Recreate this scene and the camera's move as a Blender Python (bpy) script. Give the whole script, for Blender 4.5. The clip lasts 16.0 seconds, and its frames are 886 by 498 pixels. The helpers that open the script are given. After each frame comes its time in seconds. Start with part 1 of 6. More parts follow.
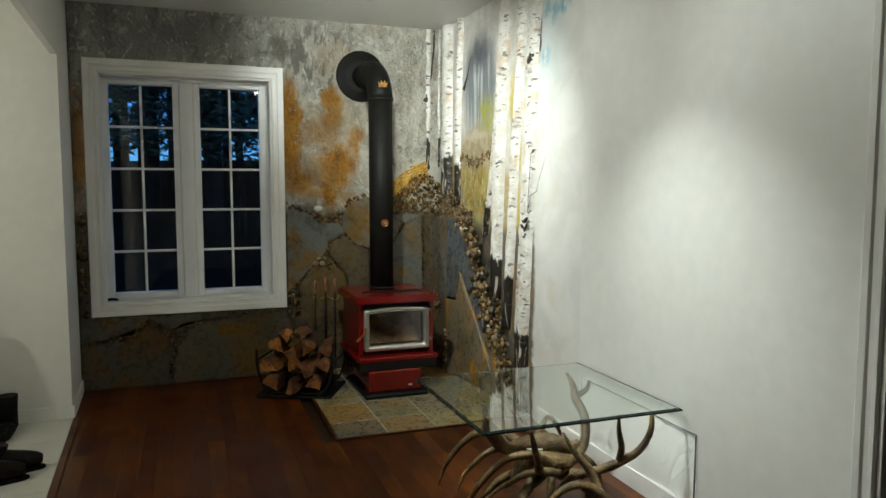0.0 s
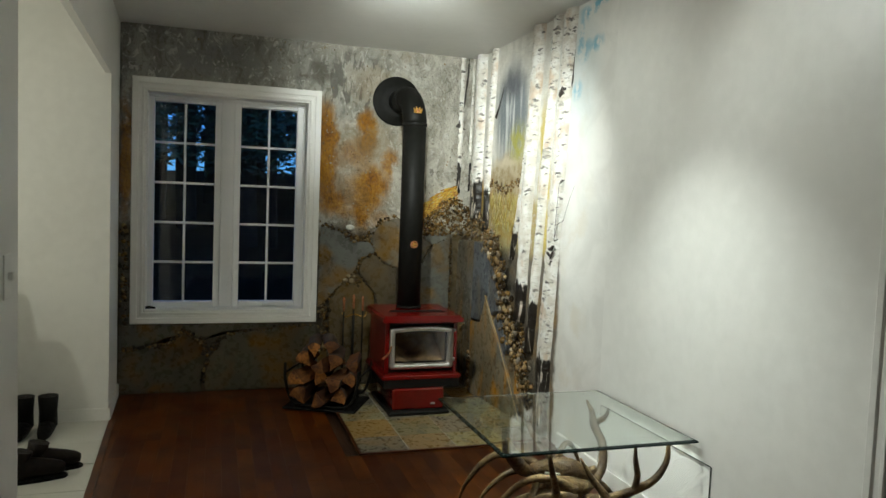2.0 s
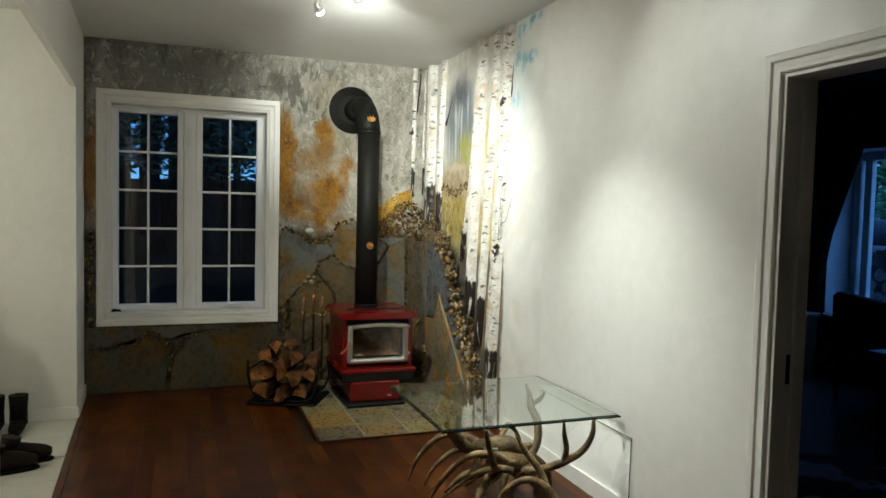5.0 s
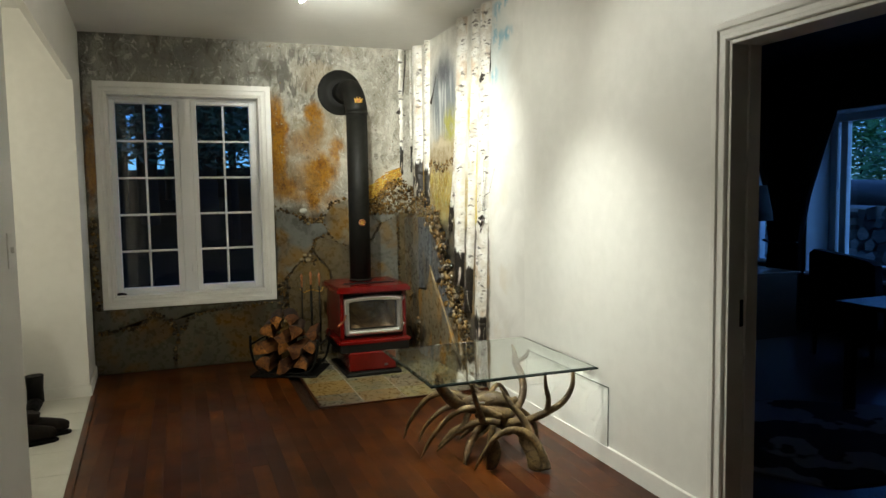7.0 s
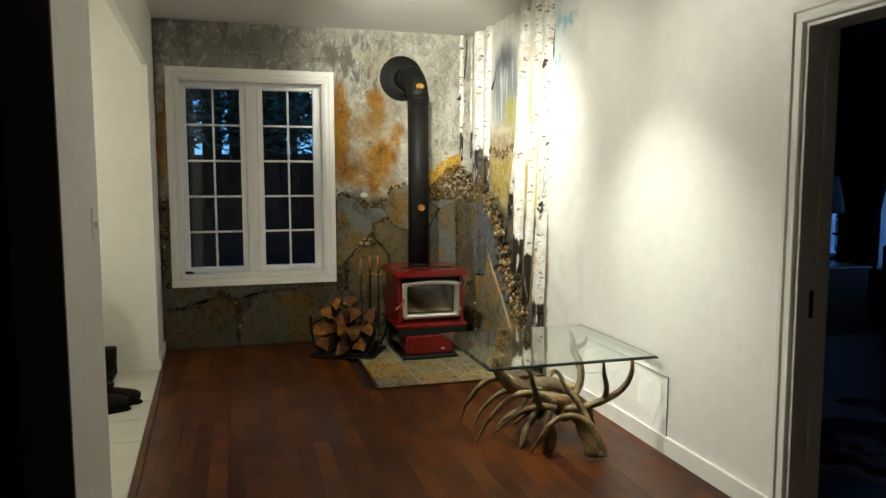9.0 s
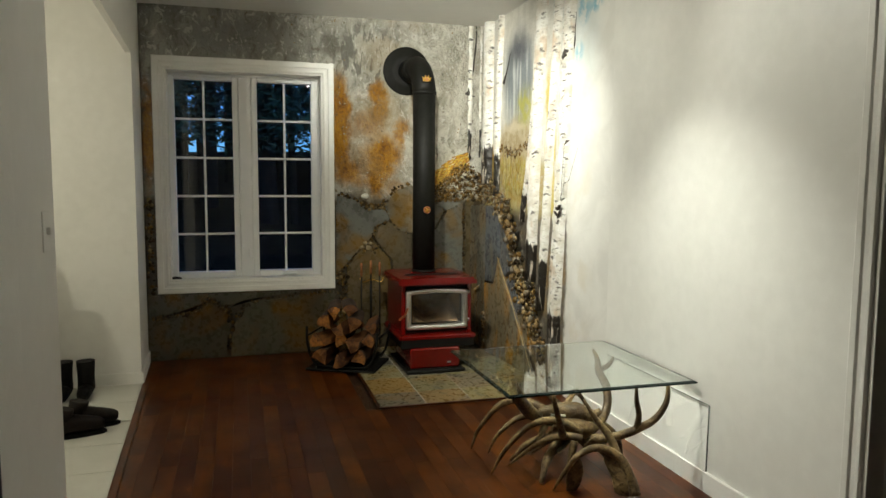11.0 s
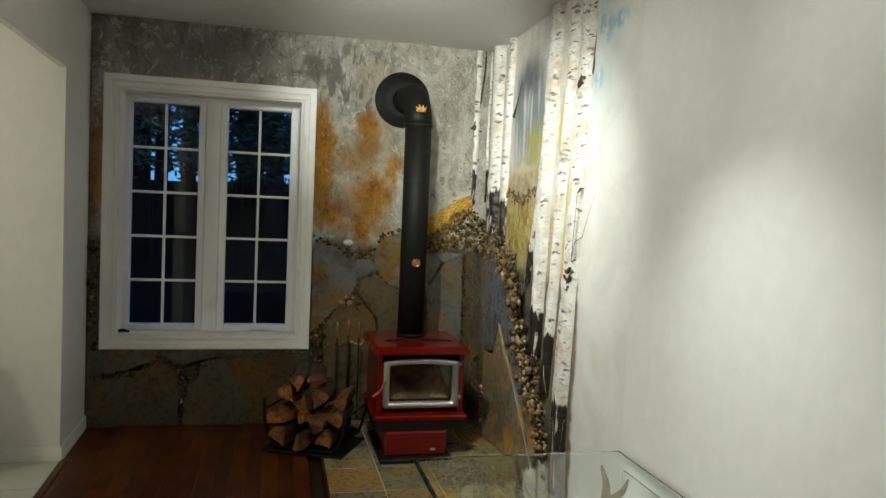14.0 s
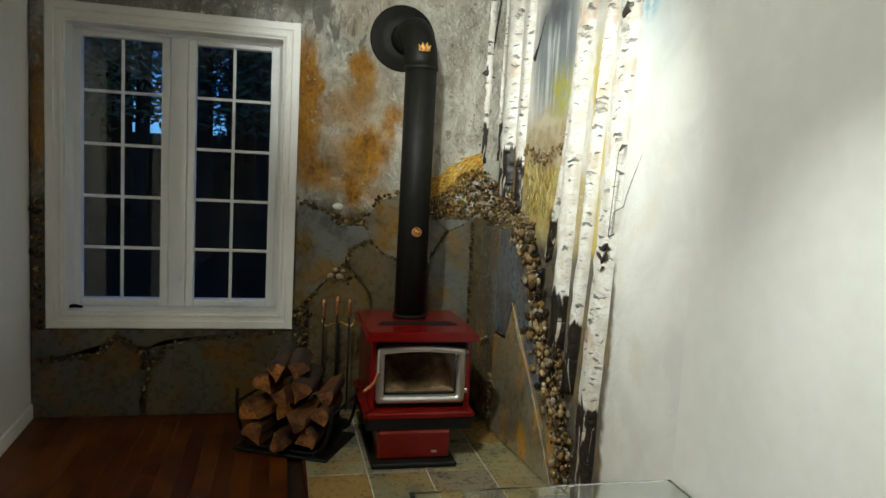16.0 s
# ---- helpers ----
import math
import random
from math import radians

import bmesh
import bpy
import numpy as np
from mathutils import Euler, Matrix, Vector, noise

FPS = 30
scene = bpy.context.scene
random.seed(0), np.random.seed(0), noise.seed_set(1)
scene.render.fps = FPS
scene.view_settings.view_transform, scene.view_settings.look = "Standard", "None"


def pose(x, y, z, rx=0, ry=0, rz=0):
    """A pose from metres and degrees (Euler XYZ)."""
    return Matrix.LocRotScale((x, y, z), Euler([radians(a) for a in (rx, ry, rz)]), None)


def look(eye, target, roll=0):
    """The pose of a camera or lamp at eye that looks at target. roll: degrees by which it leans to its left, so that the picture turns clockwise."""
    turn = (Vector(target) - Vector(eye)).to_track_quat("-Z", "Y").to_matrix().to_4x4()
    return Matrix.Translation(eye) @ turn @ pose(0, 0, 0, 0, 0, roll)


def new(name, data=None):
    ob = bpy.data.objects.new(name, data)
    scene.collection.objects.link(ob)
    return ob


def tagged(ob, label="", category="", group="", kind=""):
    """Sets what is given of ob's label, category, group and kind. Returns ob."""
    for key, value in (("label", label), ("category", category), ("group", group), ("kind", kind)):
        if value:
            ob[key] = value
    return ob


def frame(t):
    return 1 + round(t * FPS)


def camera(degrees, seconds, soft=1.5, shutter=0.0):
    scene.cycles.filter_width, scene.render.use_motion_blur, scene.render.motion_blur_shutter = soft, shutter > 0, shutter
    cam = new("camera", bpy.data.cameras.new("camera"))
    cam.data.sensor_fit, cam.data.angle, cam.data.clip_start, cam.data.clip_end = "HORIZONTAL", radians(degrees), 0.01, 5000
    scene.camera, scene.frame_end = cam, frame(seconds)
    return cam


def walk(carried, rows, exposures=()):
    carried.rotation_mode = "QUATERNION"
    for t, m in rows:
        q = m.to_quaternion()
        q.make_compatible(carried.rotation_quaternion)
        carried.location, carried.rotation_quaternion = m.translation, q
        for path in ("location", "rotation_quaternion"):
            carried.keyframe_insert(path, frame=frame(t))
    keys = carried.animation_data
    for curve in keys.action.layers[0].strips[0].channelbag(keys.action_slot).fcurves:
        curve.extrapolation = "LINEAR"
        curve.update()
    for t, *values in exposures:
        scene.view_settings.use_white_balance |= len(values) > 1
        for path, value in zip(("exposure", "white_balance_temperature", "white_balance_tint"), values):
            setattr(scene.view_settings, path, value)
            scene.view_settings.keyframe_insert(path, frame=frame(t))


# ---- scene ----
cam = camera(63.9, 16.0)
PATH = [
    (0, (0.032, 0.134, 1.435), (0.707, 2.009, 1.265), -0.0),
    (0.5, (-0.019, 0.065, 1.446), (0.724, 1.919, 1.341), 0.0),
    (1, (-0.077, 0.052, 1.449), (0.726, 1.876, 1.287), -0.4),
    (1.5, (-0.065, 0.056, 1.488), (0.68, 1.909, 1.376), 1.2),
    (2, (-0.031, 0.019, 1.482), (0.579, 1.92, 1.36), 2.2),
    (2.5, (-0.031, -0.067, 1.486), (0.608, 1.824, 1.36), 2.3),
    (3, (-0.001, -0.149, 1.484), (0.632, 1.747, 1.405), 1.9),
    (3.5, (0.021, -0.166, 1.476), (0.7, 1.714, 1.412), 1.9),
    (6, (-0.032, -0.49, 1.462), (0.649, 1.386, 1.329), 0.5),
    (6.5, (-0.021, -0.557, 1.437), (0.655, 1.323, 1.338), -0.9),
    (7, (-0.015, -0.571, 1.421), (0.674, 1.3, 1.262), -0.9),
    (7.5, (-0.027, -0.59, 1.404), (0.532, 1.322, 1.225), -0.8),
    (8, (-0.035, -0.592, 1.399), (0.539, 1.316, 1.219), -0.4),
    (8.5, (-0.046, -0.592, 1.4), (0.499, 1.325, 1.226), -0.6),
    (9, (-0.054, -0.586, 1.399), (0.489, 1.33, 1.21), -0.1),
    (9.5, (-0.043, -0.557, 1.392), (0.495, 1.36, 1.205), 0.1),
    (12, (0.093, 0.118, 1.445), (0.678, 2.022, 1.259), 1.3),
    (12.5, (0.23, 0.218, 1.476), (0.856, 2.118, 1.462), 0.7),
    (13, (0.274, 0.356, 1.489), (0.868, 2.265, 1.445), 1.3),
    (13.5, (0.38, 0.462, 1.493), (0.907, 2.39, 1.41), 2.2),
    (14, (0.507, 0.615, 1.496), (0.959, 2.561, 1.403), 2.4),
    (14.5, (0.482, 0.831, 1.499), (1.041, 2.75, 1.452), 1.0),
    (15, (0.478, 0.975, 1.515), (1.006, 2.903, 1.437), 0.3),
    (15.5, (0.574, 1.142, 1.525), (1.061, 3.08, 1.437), 1.5),
    (16, (0.644, 1.307, 1.514), (1.095, 3.244, 1.302), 3.1),
]
EXPOSURES = [(0, 0.0, 6050, 8), (3.5, 0.05, 6100, 8), (6, 0.3, 6400, 10), (7, 0.35, 6550, 10), (9, 0.5, 6700, 10), (9.7, 0.5, 6700, 10), (12, 0.05, 6550, 10), (13, 0.0, 6500, 9), (14, -0.03, 6300, 9), (16, -0.03, 6200, 9)]
walk(cam, [(t, look(eye, target, roll)) for t, eye, target, roll in PATH], EXPOSURES)

# ---- light ----
world = bpy.data.worlds.new("dusk_sky")
scene.world = world
world.use_nodes = True
wn = world.node_tree.nodes
sky = wn.new("ShaderNodeTexSky")
sky.sky_type, sky.sun_disc = "NISHITA", False
sky.sun_elevation, sky.sun_rotation = radians(38), radians(120)
dusk = wn.new("ShaderNodeMix")
dusk.data_type, dusk.blend_type = "RGBA", "MULTIPLY"
dusk.inputs[0].default_value, dusk.inputs[7].default_value = 1.0, (0.14, 0.42, 1.0, 1)
world.node_tree.links.new(sky.outputs[0], dusk.inputs[6])
world.node_tree.links.new(dusk.outputs[2], wn["Background"].inputs[0])
wn["Background"].inputs[1].default_value = 0.205

HEADS = [  # halogen heads on the ceiling rail: bulb, aim, watts, cone in degrees
    ((0.680, 3.54, 2.512), (2.00, 4.65, 1.20), 158, 88),
    ((0.806, 3.22, 2.512), (1.46, 5.64, 2.36), 200, 58),
    ((0.935, 2.82, 2.512), (2.02, 2.46, 0.02), 128, 68),
    ((1.010, 2.60, 2.512), (2.02, 1.85, 1.70), 20, 96),
]


def lamp(kind, name, m, watts, colour, size=0.03, cone=60.0, blend=0.6):
    d = bpy.data.lights.new(name, kind)
    d.energy, d.color, d.shadow_soft_size = watts, colour, size
    if kind == "SPOT":
        d.spot_size, d.spot_blend = radians(cone), blend
    ob = new(name, d)
    ob.matrix_world = m
    return ob


WARM = (0.975, 1.0, 0.885)
for eye, aim, watts, cone in HEADS:
    lamp("SPOT", "halogen_light", look(eye, aim), watts, WARM, 0.02, cone, 1.0)
# added fill lamps without fittings: one wide spot, three turned up at the ceiling
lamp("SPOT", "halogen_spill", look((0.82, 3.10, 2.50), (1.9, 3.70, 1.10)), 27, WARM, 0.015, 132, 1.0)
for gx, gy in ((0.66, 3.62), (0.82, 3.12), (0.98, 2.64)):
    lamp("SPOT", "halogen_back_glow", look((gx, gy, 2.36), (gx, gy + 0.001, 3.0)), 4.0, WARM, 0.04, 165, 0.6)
lamp("POINT", "entry_light", pose(-2.20, 3.40, 1.75), 21, (1.0, 0.96, 0.76), 0.022)


# ---- materials ----
class Mat:
    """Short notation for node materials."""

    def __init__(self, name):
        self.m = bpy.data.materials.new(name)
        self.m.use_nodes = True
        self.t = self.m.node_tree
        self.b = self.t.nodes["Principled BSDF"]

    def put(self, socket, v):
        if v is None:
            return
        if isinstance(v, bpy.types.NodeSocket):
            self.t.links.new(v, socket)
        elif isinstance(v, (tuple, list)) and len(v) == 3 and socket.type == "RGBA":
            socket.default_value = (*v, 1)
        else:
            socket.default_value = v

    def node(self, kind, ins=(), out=0, **props):
        n = self.t.nodes.new(kind)
        if "operation" in props:
            n.operation = props["operation"]
        if "use_clamp" in props:
            n.use_clamp = props["use_clamp"]
        if "interpolation_type" in props:
            n.interpolation_type, n.clamp = props["interpolation_type"], True
        if "feature" in props:
            n.feature = props["feature"]
        if "attribute_name" in props:
            n.attribute_name = props["attribute_name"]
        for k, v in (ins.items() if isinstance(ins, dict) else enumerate(ins)):
            self.put(n.inputs[k], v)
        return n.outputs[out]

    def pos(self):
        return self.node("ShaderNodeNewGeometry", out="Position")

    def obj(self):
        return self.node("ShaderNodeTexCoord", out="Object")

    def rnd(self):
        return self.node("ShaderNodeObjectInfo", out="Random")

    def island(self):
        return self.node("ShaderNodeNewGeometry", out="Random Per Island")

    def scaled(self, v, s, loc=(0, 0, 0)):
        return self.node("ShaderNodeMapping", {"Vector": v, "Scale": s, "Location": loc})

    def noise(self, v, scale, detail=4.0, rough=0.55, out=0, distortion=0.0):
        return self.node("ShaderNodeTexNoise", {"Vector": v, "Scale": scale, "Detail": detail, "Roughness": rough, "Distortion": distortion}, out)

    def voro(self, v, scale, out="Distance", feature="F1"):
        return self.node("ShaderNodeTexVoronoi", {"Vector": v, "Scale": scale}, out, feature=feature)

    def math(self, op, a, b=None, clamp=False):
        return self.node("ShaderNodeMath", [a, b], operation=op, use_clamp=clamp)

    def vmath(self, op, a, b=None):
        return self.node("ShaderNodeVectorMath", [a, b], operation=op)

    def step(self, v, lo, hi, a=0.0, b=1.0):
        return self.node("ShaderNodeMapRange", [v, lo, hi, a, b], interpolation_type="SMOOTHSTEP")

    def mix(self, f, a, b, mode="MIX"):
        n = self.t.nodes.new("ShaderNodeMix")
        n.data_type, n.blend_type = "RGBA", mode
        self.put(n.inputs[0], f), self.put(n.inputs[6], a), self.put(n.inputs[7], b)
        return n.outputs[2]

    def ramp(self, f, stops):
        n = self.t.nodes.new("ShaderNodeValToRGB")
        e = n.color_ramp.elements
        while len(e) < len(stops):
            e.new(0.5)
        for el, (p, c) in zip(e, stops):
            el.position, el.color = p, (*c, 1)
        self.put(n.inputs[0], f)
        return n.outputs[0]

    def bump(self, h, strength=0.3, dist=0.01, normal=None):
        return self.node("ShaderNodeBump", {"Height": h, "Strength": strength, "Distance": dist, "Normal": normal})

    def xyz(self, v):
        n = self.t.nodes.new("ShaderNodeSeparateXYZ")
        self.put(n.inputs[0], v)
        return n.outputs

    def done(self, colour, rough=0.5, metal=0.0, normal=None, **more):
        for k, v in {"Base Color": colour, "Roughness": rough, "Metallic": metal, "Normal": normal, **more}.items():
            self.put(self.b.inputs[k], v)
        return self.m


def grained(name, a, b, scale=8.0, rough=(0.4, 0.6), metal=0.0, bump=0.15, dist=0.004, stretch=(1, 1, 1), fine=60.0):
    """A plain stuff with variation at two scales."""
    g = Mat(name)
    v = g.scaled(g.obj(), stretch)
    n1, n2 = g.noise(v, scale), g.noise(v, fine, 3)
    f = g.math("ADD", g.math("MULTIPLY", n1, 0.7), g.math("MULTIPLY", n2, 0.3))
    return g.done(g.mix(g.step(f, 0.32, 0.68), a, b), g.step(n2, 0.3, 0.7, *rough), metal, g.bump(f, bump, dist))


def wall_paint(name, a, b, rough):
    g = Mat(name)
    p = g.pos()
    n1, n2 = g.noise(p, 1.3, 3), g.noise(p, 14, 3)
    f = g.math("ADD", g.math("MULTIPLY", n1, 0.6), g.math("MULTIPLY", n2, 0.4))
    return g.done(g.mix(g.step(f, 0.35, 0.65), a, b), g.step(n2, 0.3, 0.7, rough - 0.05, rough + 0.08))


WHITE = wall_paint("white_wall_paint", (0.76, 0.75, 0.71), (0.82, 0.81, 0.77), 0.40)
CEIL = wall_paint("white_ceiling_paint", (0.72, 0.71, 0.68), (0.78, 0.77, 0.74), 0.42)
TRIM = grained("white_gloss_trim_paint", (0.78, 0.77, 0.73), (0.84, 0.83, 0.79), 5, (0.46, 0.50), bump=0.0)
VINYL = grained("white_window_vinyl", (0.80, 0.81, 0.81), (0.85, 0.85, 0.85), 6, (0.40, 0.44), bump=0.0)
# near black: the missing light of the rooms beyond is put into this colour
DARKWALL = wall_paint("unlit_wall_tone", (0.035, 0.037, 0.042), (0.05, 0.052, 0.058), 0.6)
BLACKIRON = grained("black_stove_paint", (0.0045, 0.0045, 0.0035), (0.009, 0.0085, 0.007), 30, (0.5, 0.66), bump=0.1, dist=0.002)
BLACKIRON.node_tree.nodes["Principled BSDF"].inputs["Specular IOR Level"].default_value = 0.17
BRASS = grained("aged_brass", (0.55, 0.30, 0.06), (0.75, 0.45, 0.12), 30, (0.2, 0.4), 1.0)
COPPER = grained("copper_handle", (0.50, 0.20, 0.09), (0.62, 0.28, 0.13), 30, (0.25, 0.45), 0.9)
CHROME = grained("brushed_nickel", (0.66, 0.65, 0.63), (0.72, 0.71, 0.69), 40, (0.30, 0.36), 1.0, bump=0.0)
RED = grained("red_enamel", (0.102, 0.0019, 0.0014), (0.142, 0.0030, 0.0018), 6, (0.16, 0.24), bump=0.03)
RUBBER = grained("black_boot_leather", (0.003, 0.003, 0.003), (0.007, 0.006, 0.005), 25, (0.4, 0.7), bump=0.3)
RUBBER.node_tree.nodes["Principled BSDF"].inputs["Specular IOR Level"].default_value = 0.12
BROWNLEATHER = grained("brown_boot_leather", (0.006, 0.004, 0.003), (0.014, 0.009, 0.006), 25, (0.45, 0.7), bump=0.3)
BROWNLEATHER.node_tree.nodes["Principled BSDF"].inputs["Specular IOR Level"].default_value = 0.15
GROUT = grained("pale_grout", (0.42, 0.40, 0.34), (0.55, 0.52, 0.45), 40, (0.7, 0.85))
FABRIC = grained("dark_curtain_cloth", (0.010, 0.010, 0.012), (0.02, 0.02, 0.024), 60, (0.8, 0.95), bump=0.3)
DARKWOOD = grained("dark_stained_wood", (0.018, 0.010, 0.006), (0.04, 0.022, 0.012), 8, (0.25, 0.4), stretch=(1, 8, 8))


def floor_wood():
    g = Mat("red_brown_hardwood")
    r = g.rnd()
    v = g.vmath("ADD", g.obj(), g.node("ShaderNodeCombineXYZ", [g.math("MULTIPLY", r, 31.0), g.math("MULTIPLY", r, 17.0), r]))
    v = g.scaled(v, (14, 1.4, 14))
    n1, n2 = g.noise(v, 2.2, 4, 0.5), g.noise(v, 14, 4)
    tone = g.math("FRACT", g.math("MULTIPLY", r, 7.31))
    base = g.ramp(tone, [(0.0, (0.058, 0.0122, 0.0018)), (0.22, (0.084, 0.0202, 0.0018)), (0.5, (0.136, 0.0385, 0.0032)), (0.72, (0.068, 0.0150, 0.0016)), (1.0, (0.112, 0.0300, 0.0025))])
    f = g.math("ADD", g.math("MULTIPLY", n1, 0.75), g.math("MULTIPLY", n2, 0.25))
    c = g.mix(g.step(f, 0.30, 0.80, 0.0, 0.6), base, (0.030, 0.0055, 0.002))
    cloud = g.noise(g.vmath("ADD", g.pos(), g.node("ShaderNodeCombineXYZ", [g.math("MULTIPLY", r, 0.25), r, r])), 3.4, 5)
    c = g.mix(g.step(cloud, 0.40, 0.64, 0.0, 0.75), c, (0.022, 0.0042, 0.0010))
    scuff = g.noise(g.pos(), 3.0, 5)
    return g.done(c, g.step(scuff, 0.3, 0.75, 0.28, 0.40), 0, g.bump(f, 0.03, 0.001), **{"Specular IOR Level": 0.22})


def slate(name, a, b, c, rough=(0.2, 0.45), each=None, relief=0.012, streak=1.0):
    """Cleft stone: a ground tone a, clouded with stains b and pale or dark veils c."""
    g = Mat(name)
    r = g.math("MULTIPLY", g.rnd(), 23.0)
    v = g.vmath("ADD", g.pos(), g.node("ShaderNodeCombineXYZ", [r, r, r]))
    n1, n2, n3 = g.noise(g.scaled(v, (1, 1, streak)), 3.0 if streak == 1 else 9.0, 3, 0.5, distortion=0.6), g.noise(v, 22, 5, 0.6), g.noise(g.scaled(v, (1, 1, 0.45)), 5.5, 4, 0.5, distortion=0.6)
    col = g.mix(g.step(n1, 0.46, 0.66), a, b)
    col = g.mix(g.step(n3, 0.52, 0.72, 0, 0.8), col, c)
    if each:  # a tone of its own for every slab
        col = g.mix(g.step(g.math("FRACT", g.math("MULTIPLY", g.rnd(), 5.7)), 0.35, 0.95, 0.0, 0.75), col, each)
    col = g.mix(g.step(n2, 0.48, 0.75, 0.0, 0.14), col, (0.03, 0.026, 0.018))
    col = g.mix(g.step(g.noise(v, 3.6, 4, 0.5), 0.50, 0.38, 0.0, 0.40), col, (0.022, 0.019, 0.013))
    h = g.math("ADD", g.math("MULTIPLY", n1, 0.8), g.math("MULTIPLY", n2, 0.34))
    nb = g.bump(h, 0.7, relief)
    return g.done(col, g.step(n2, 0.35, 0.65, *rough), 0, nb, **{"Coat Weight": 0.45, "Coat Roughness": 0.15, "Coat Normal": nb})


STONE = slate("mural_slate", (0.125, 0.128, 0.110), (0.160, 0.092, 0.020), (0.180, 0.180, 0.152), each=(0.110, 0.070, 0.018))
LOWSTONE = slate("rust_stained_slate", (0.078, 0.074, 0.048), (0.135, 0.068, 0.008), (0.095, 0.098, 0.078), each=(0.120, 0.064, 0.009))
SLATEBLUE = slate("blue_grey_slate", (0.115, 0.124, 0.134), (0.215, 0.175, 0.120), (0.066, 0.072, 0.082), streak=0.22)
RUSTSLATE = slate("rusty_slate_slab", (0.23, 0.180, 0.105), (0.44, 0.205, 0.020), (0.135, 0.138, 0.130), streak=0.22)
GREYSLATE = slate("streaked_grey_slate", (0.13, 0.115, 0.085), (0.235, 0.140, 0.050), (0.21, 0.200, 0.175), streak=0.22)


def hearth_tile():
    """Riven slate: each tile olive, rust or blue-grey, clouded with its neighbours' tones."""
    g = Mat("hearth_slate_tile")
    r = g.rnd()
    k = g.math("MULTIPLY", r, 37.0)
    v = g.vmath("ADD", g.pos(), g.node("ShaderNodeCombineXYZ", [k, k, k]))
    n1, n2, n3 = g.noise(v, 3.2, 4, 0.5, distortion=0.7), g.noise(v, 30, 5, 0.6), g.noise(v, 5.0, 4, 0.5, distortion=0.5)
    pick = g.math("FRACT", g.math("MULTIPLY", r, 9.7))
    ground = g.ramp(pick, [(0.0, (0.135, 0.128, 0.068)), (0.28, (0.270, 0.230, 0.110)), (0.50, (0.120, 0.148, 0.152)), (0.72, (0.270, 0.160, 0.038)), (1.0, (0.100, 0.114, 0.104))])
    col = g.mix(g.step(n1, 0.50, 0.66, 0, 0.55), ground, (0.23, 0.125, 0.022))
    col = g.mix(g.step(n3, 0.55, 0.70, 0, 0.45), col, (0.150, 0.168, 0.160))
    col = g.mix(g.step(n3, 0.44, 0.32, 0, 0.7), col, (0.045, 0.046, 0.036))
    h = g.math("ADD", g.math("MULTIPLY", n1, 0.7), g.math("MULTIPLY", n2, 0.3))
    return g.done(col, g.step(n2, 0.35, 0.65, 0.22, 0.45), 0, g.bump(h, 0.8, 0.010))


HEARTH = hearth_tile()


def pebble_mat(name, stops, rough):
    g = Mat(name)
    c = g.ramp(g.island(), stops)
    n = g.noise(g.pos(), 90, 4)
    return g.done(g.mix(g.step(n, 0.42, 0.75, 0, 0.6), c, (0.03, 0.020, 0.010)), rough, 0, g.bump(n, 0.3, 0.004))


PEBBLE = pebble_mat("glazed_pebbles", [(0.0, (0.016, 0.012, 0.008)), (0.35, (0.055, 0.034, 0.014)), (0.55, (0.20, 0.115, 0.030)), (0.75, (0.024, 0.018, 0.011)), (1.0, (0.30, 0.22, 0.10))], 0.08)
PALEPEBBLE = pebble_mat("brown_river_pebbles", [(0.0, (0.17, 0.088, 0.018)), (0.16, (0.34, 0.21, 0.07)), (0.34, (0.034, 0.020, 0.007)), (0.55, (0.24, 0.125, 0.025)), (0.75, (0.10, 0.064, 0.026)), (0.9, (0.20, 0.135, 0.060)), (1.0, (0.46, 0.35, 0.19))], 0.10)

STRIPPEBBLE = pebble_mat("tan_river_pebbles", [(0.0, (0.28, 0.16, 0.05)), (0.2, (0.46, 0.34, 0.18)), (0.36, (0.06, 0.036, 0.014)), (0.55, (0.32, 0.19, 0.065)), (0.75, (0.17, 0.13, 0.085)), (0.9, (0.26, 0.23, 0.18)), (1.0, (0.60, 0.50, 0.36))], 0.10)

# pale tones that imitate glints among the crust's ochre and brown
GLINT = pebble_mat("plaster_glint_dots", [(0.0, (0.42, 0.40, 0.34)), (0.4, (0.52, 0.48, 0.40)), (0.6, (0.34, 0.19, 0.03)), (0.75, (0.30, 0.27, 0.21)), (0.9, (0.16, 0.10, 0.04)), (1.0, (0.50, 0.45, 0.36))], 0.06)


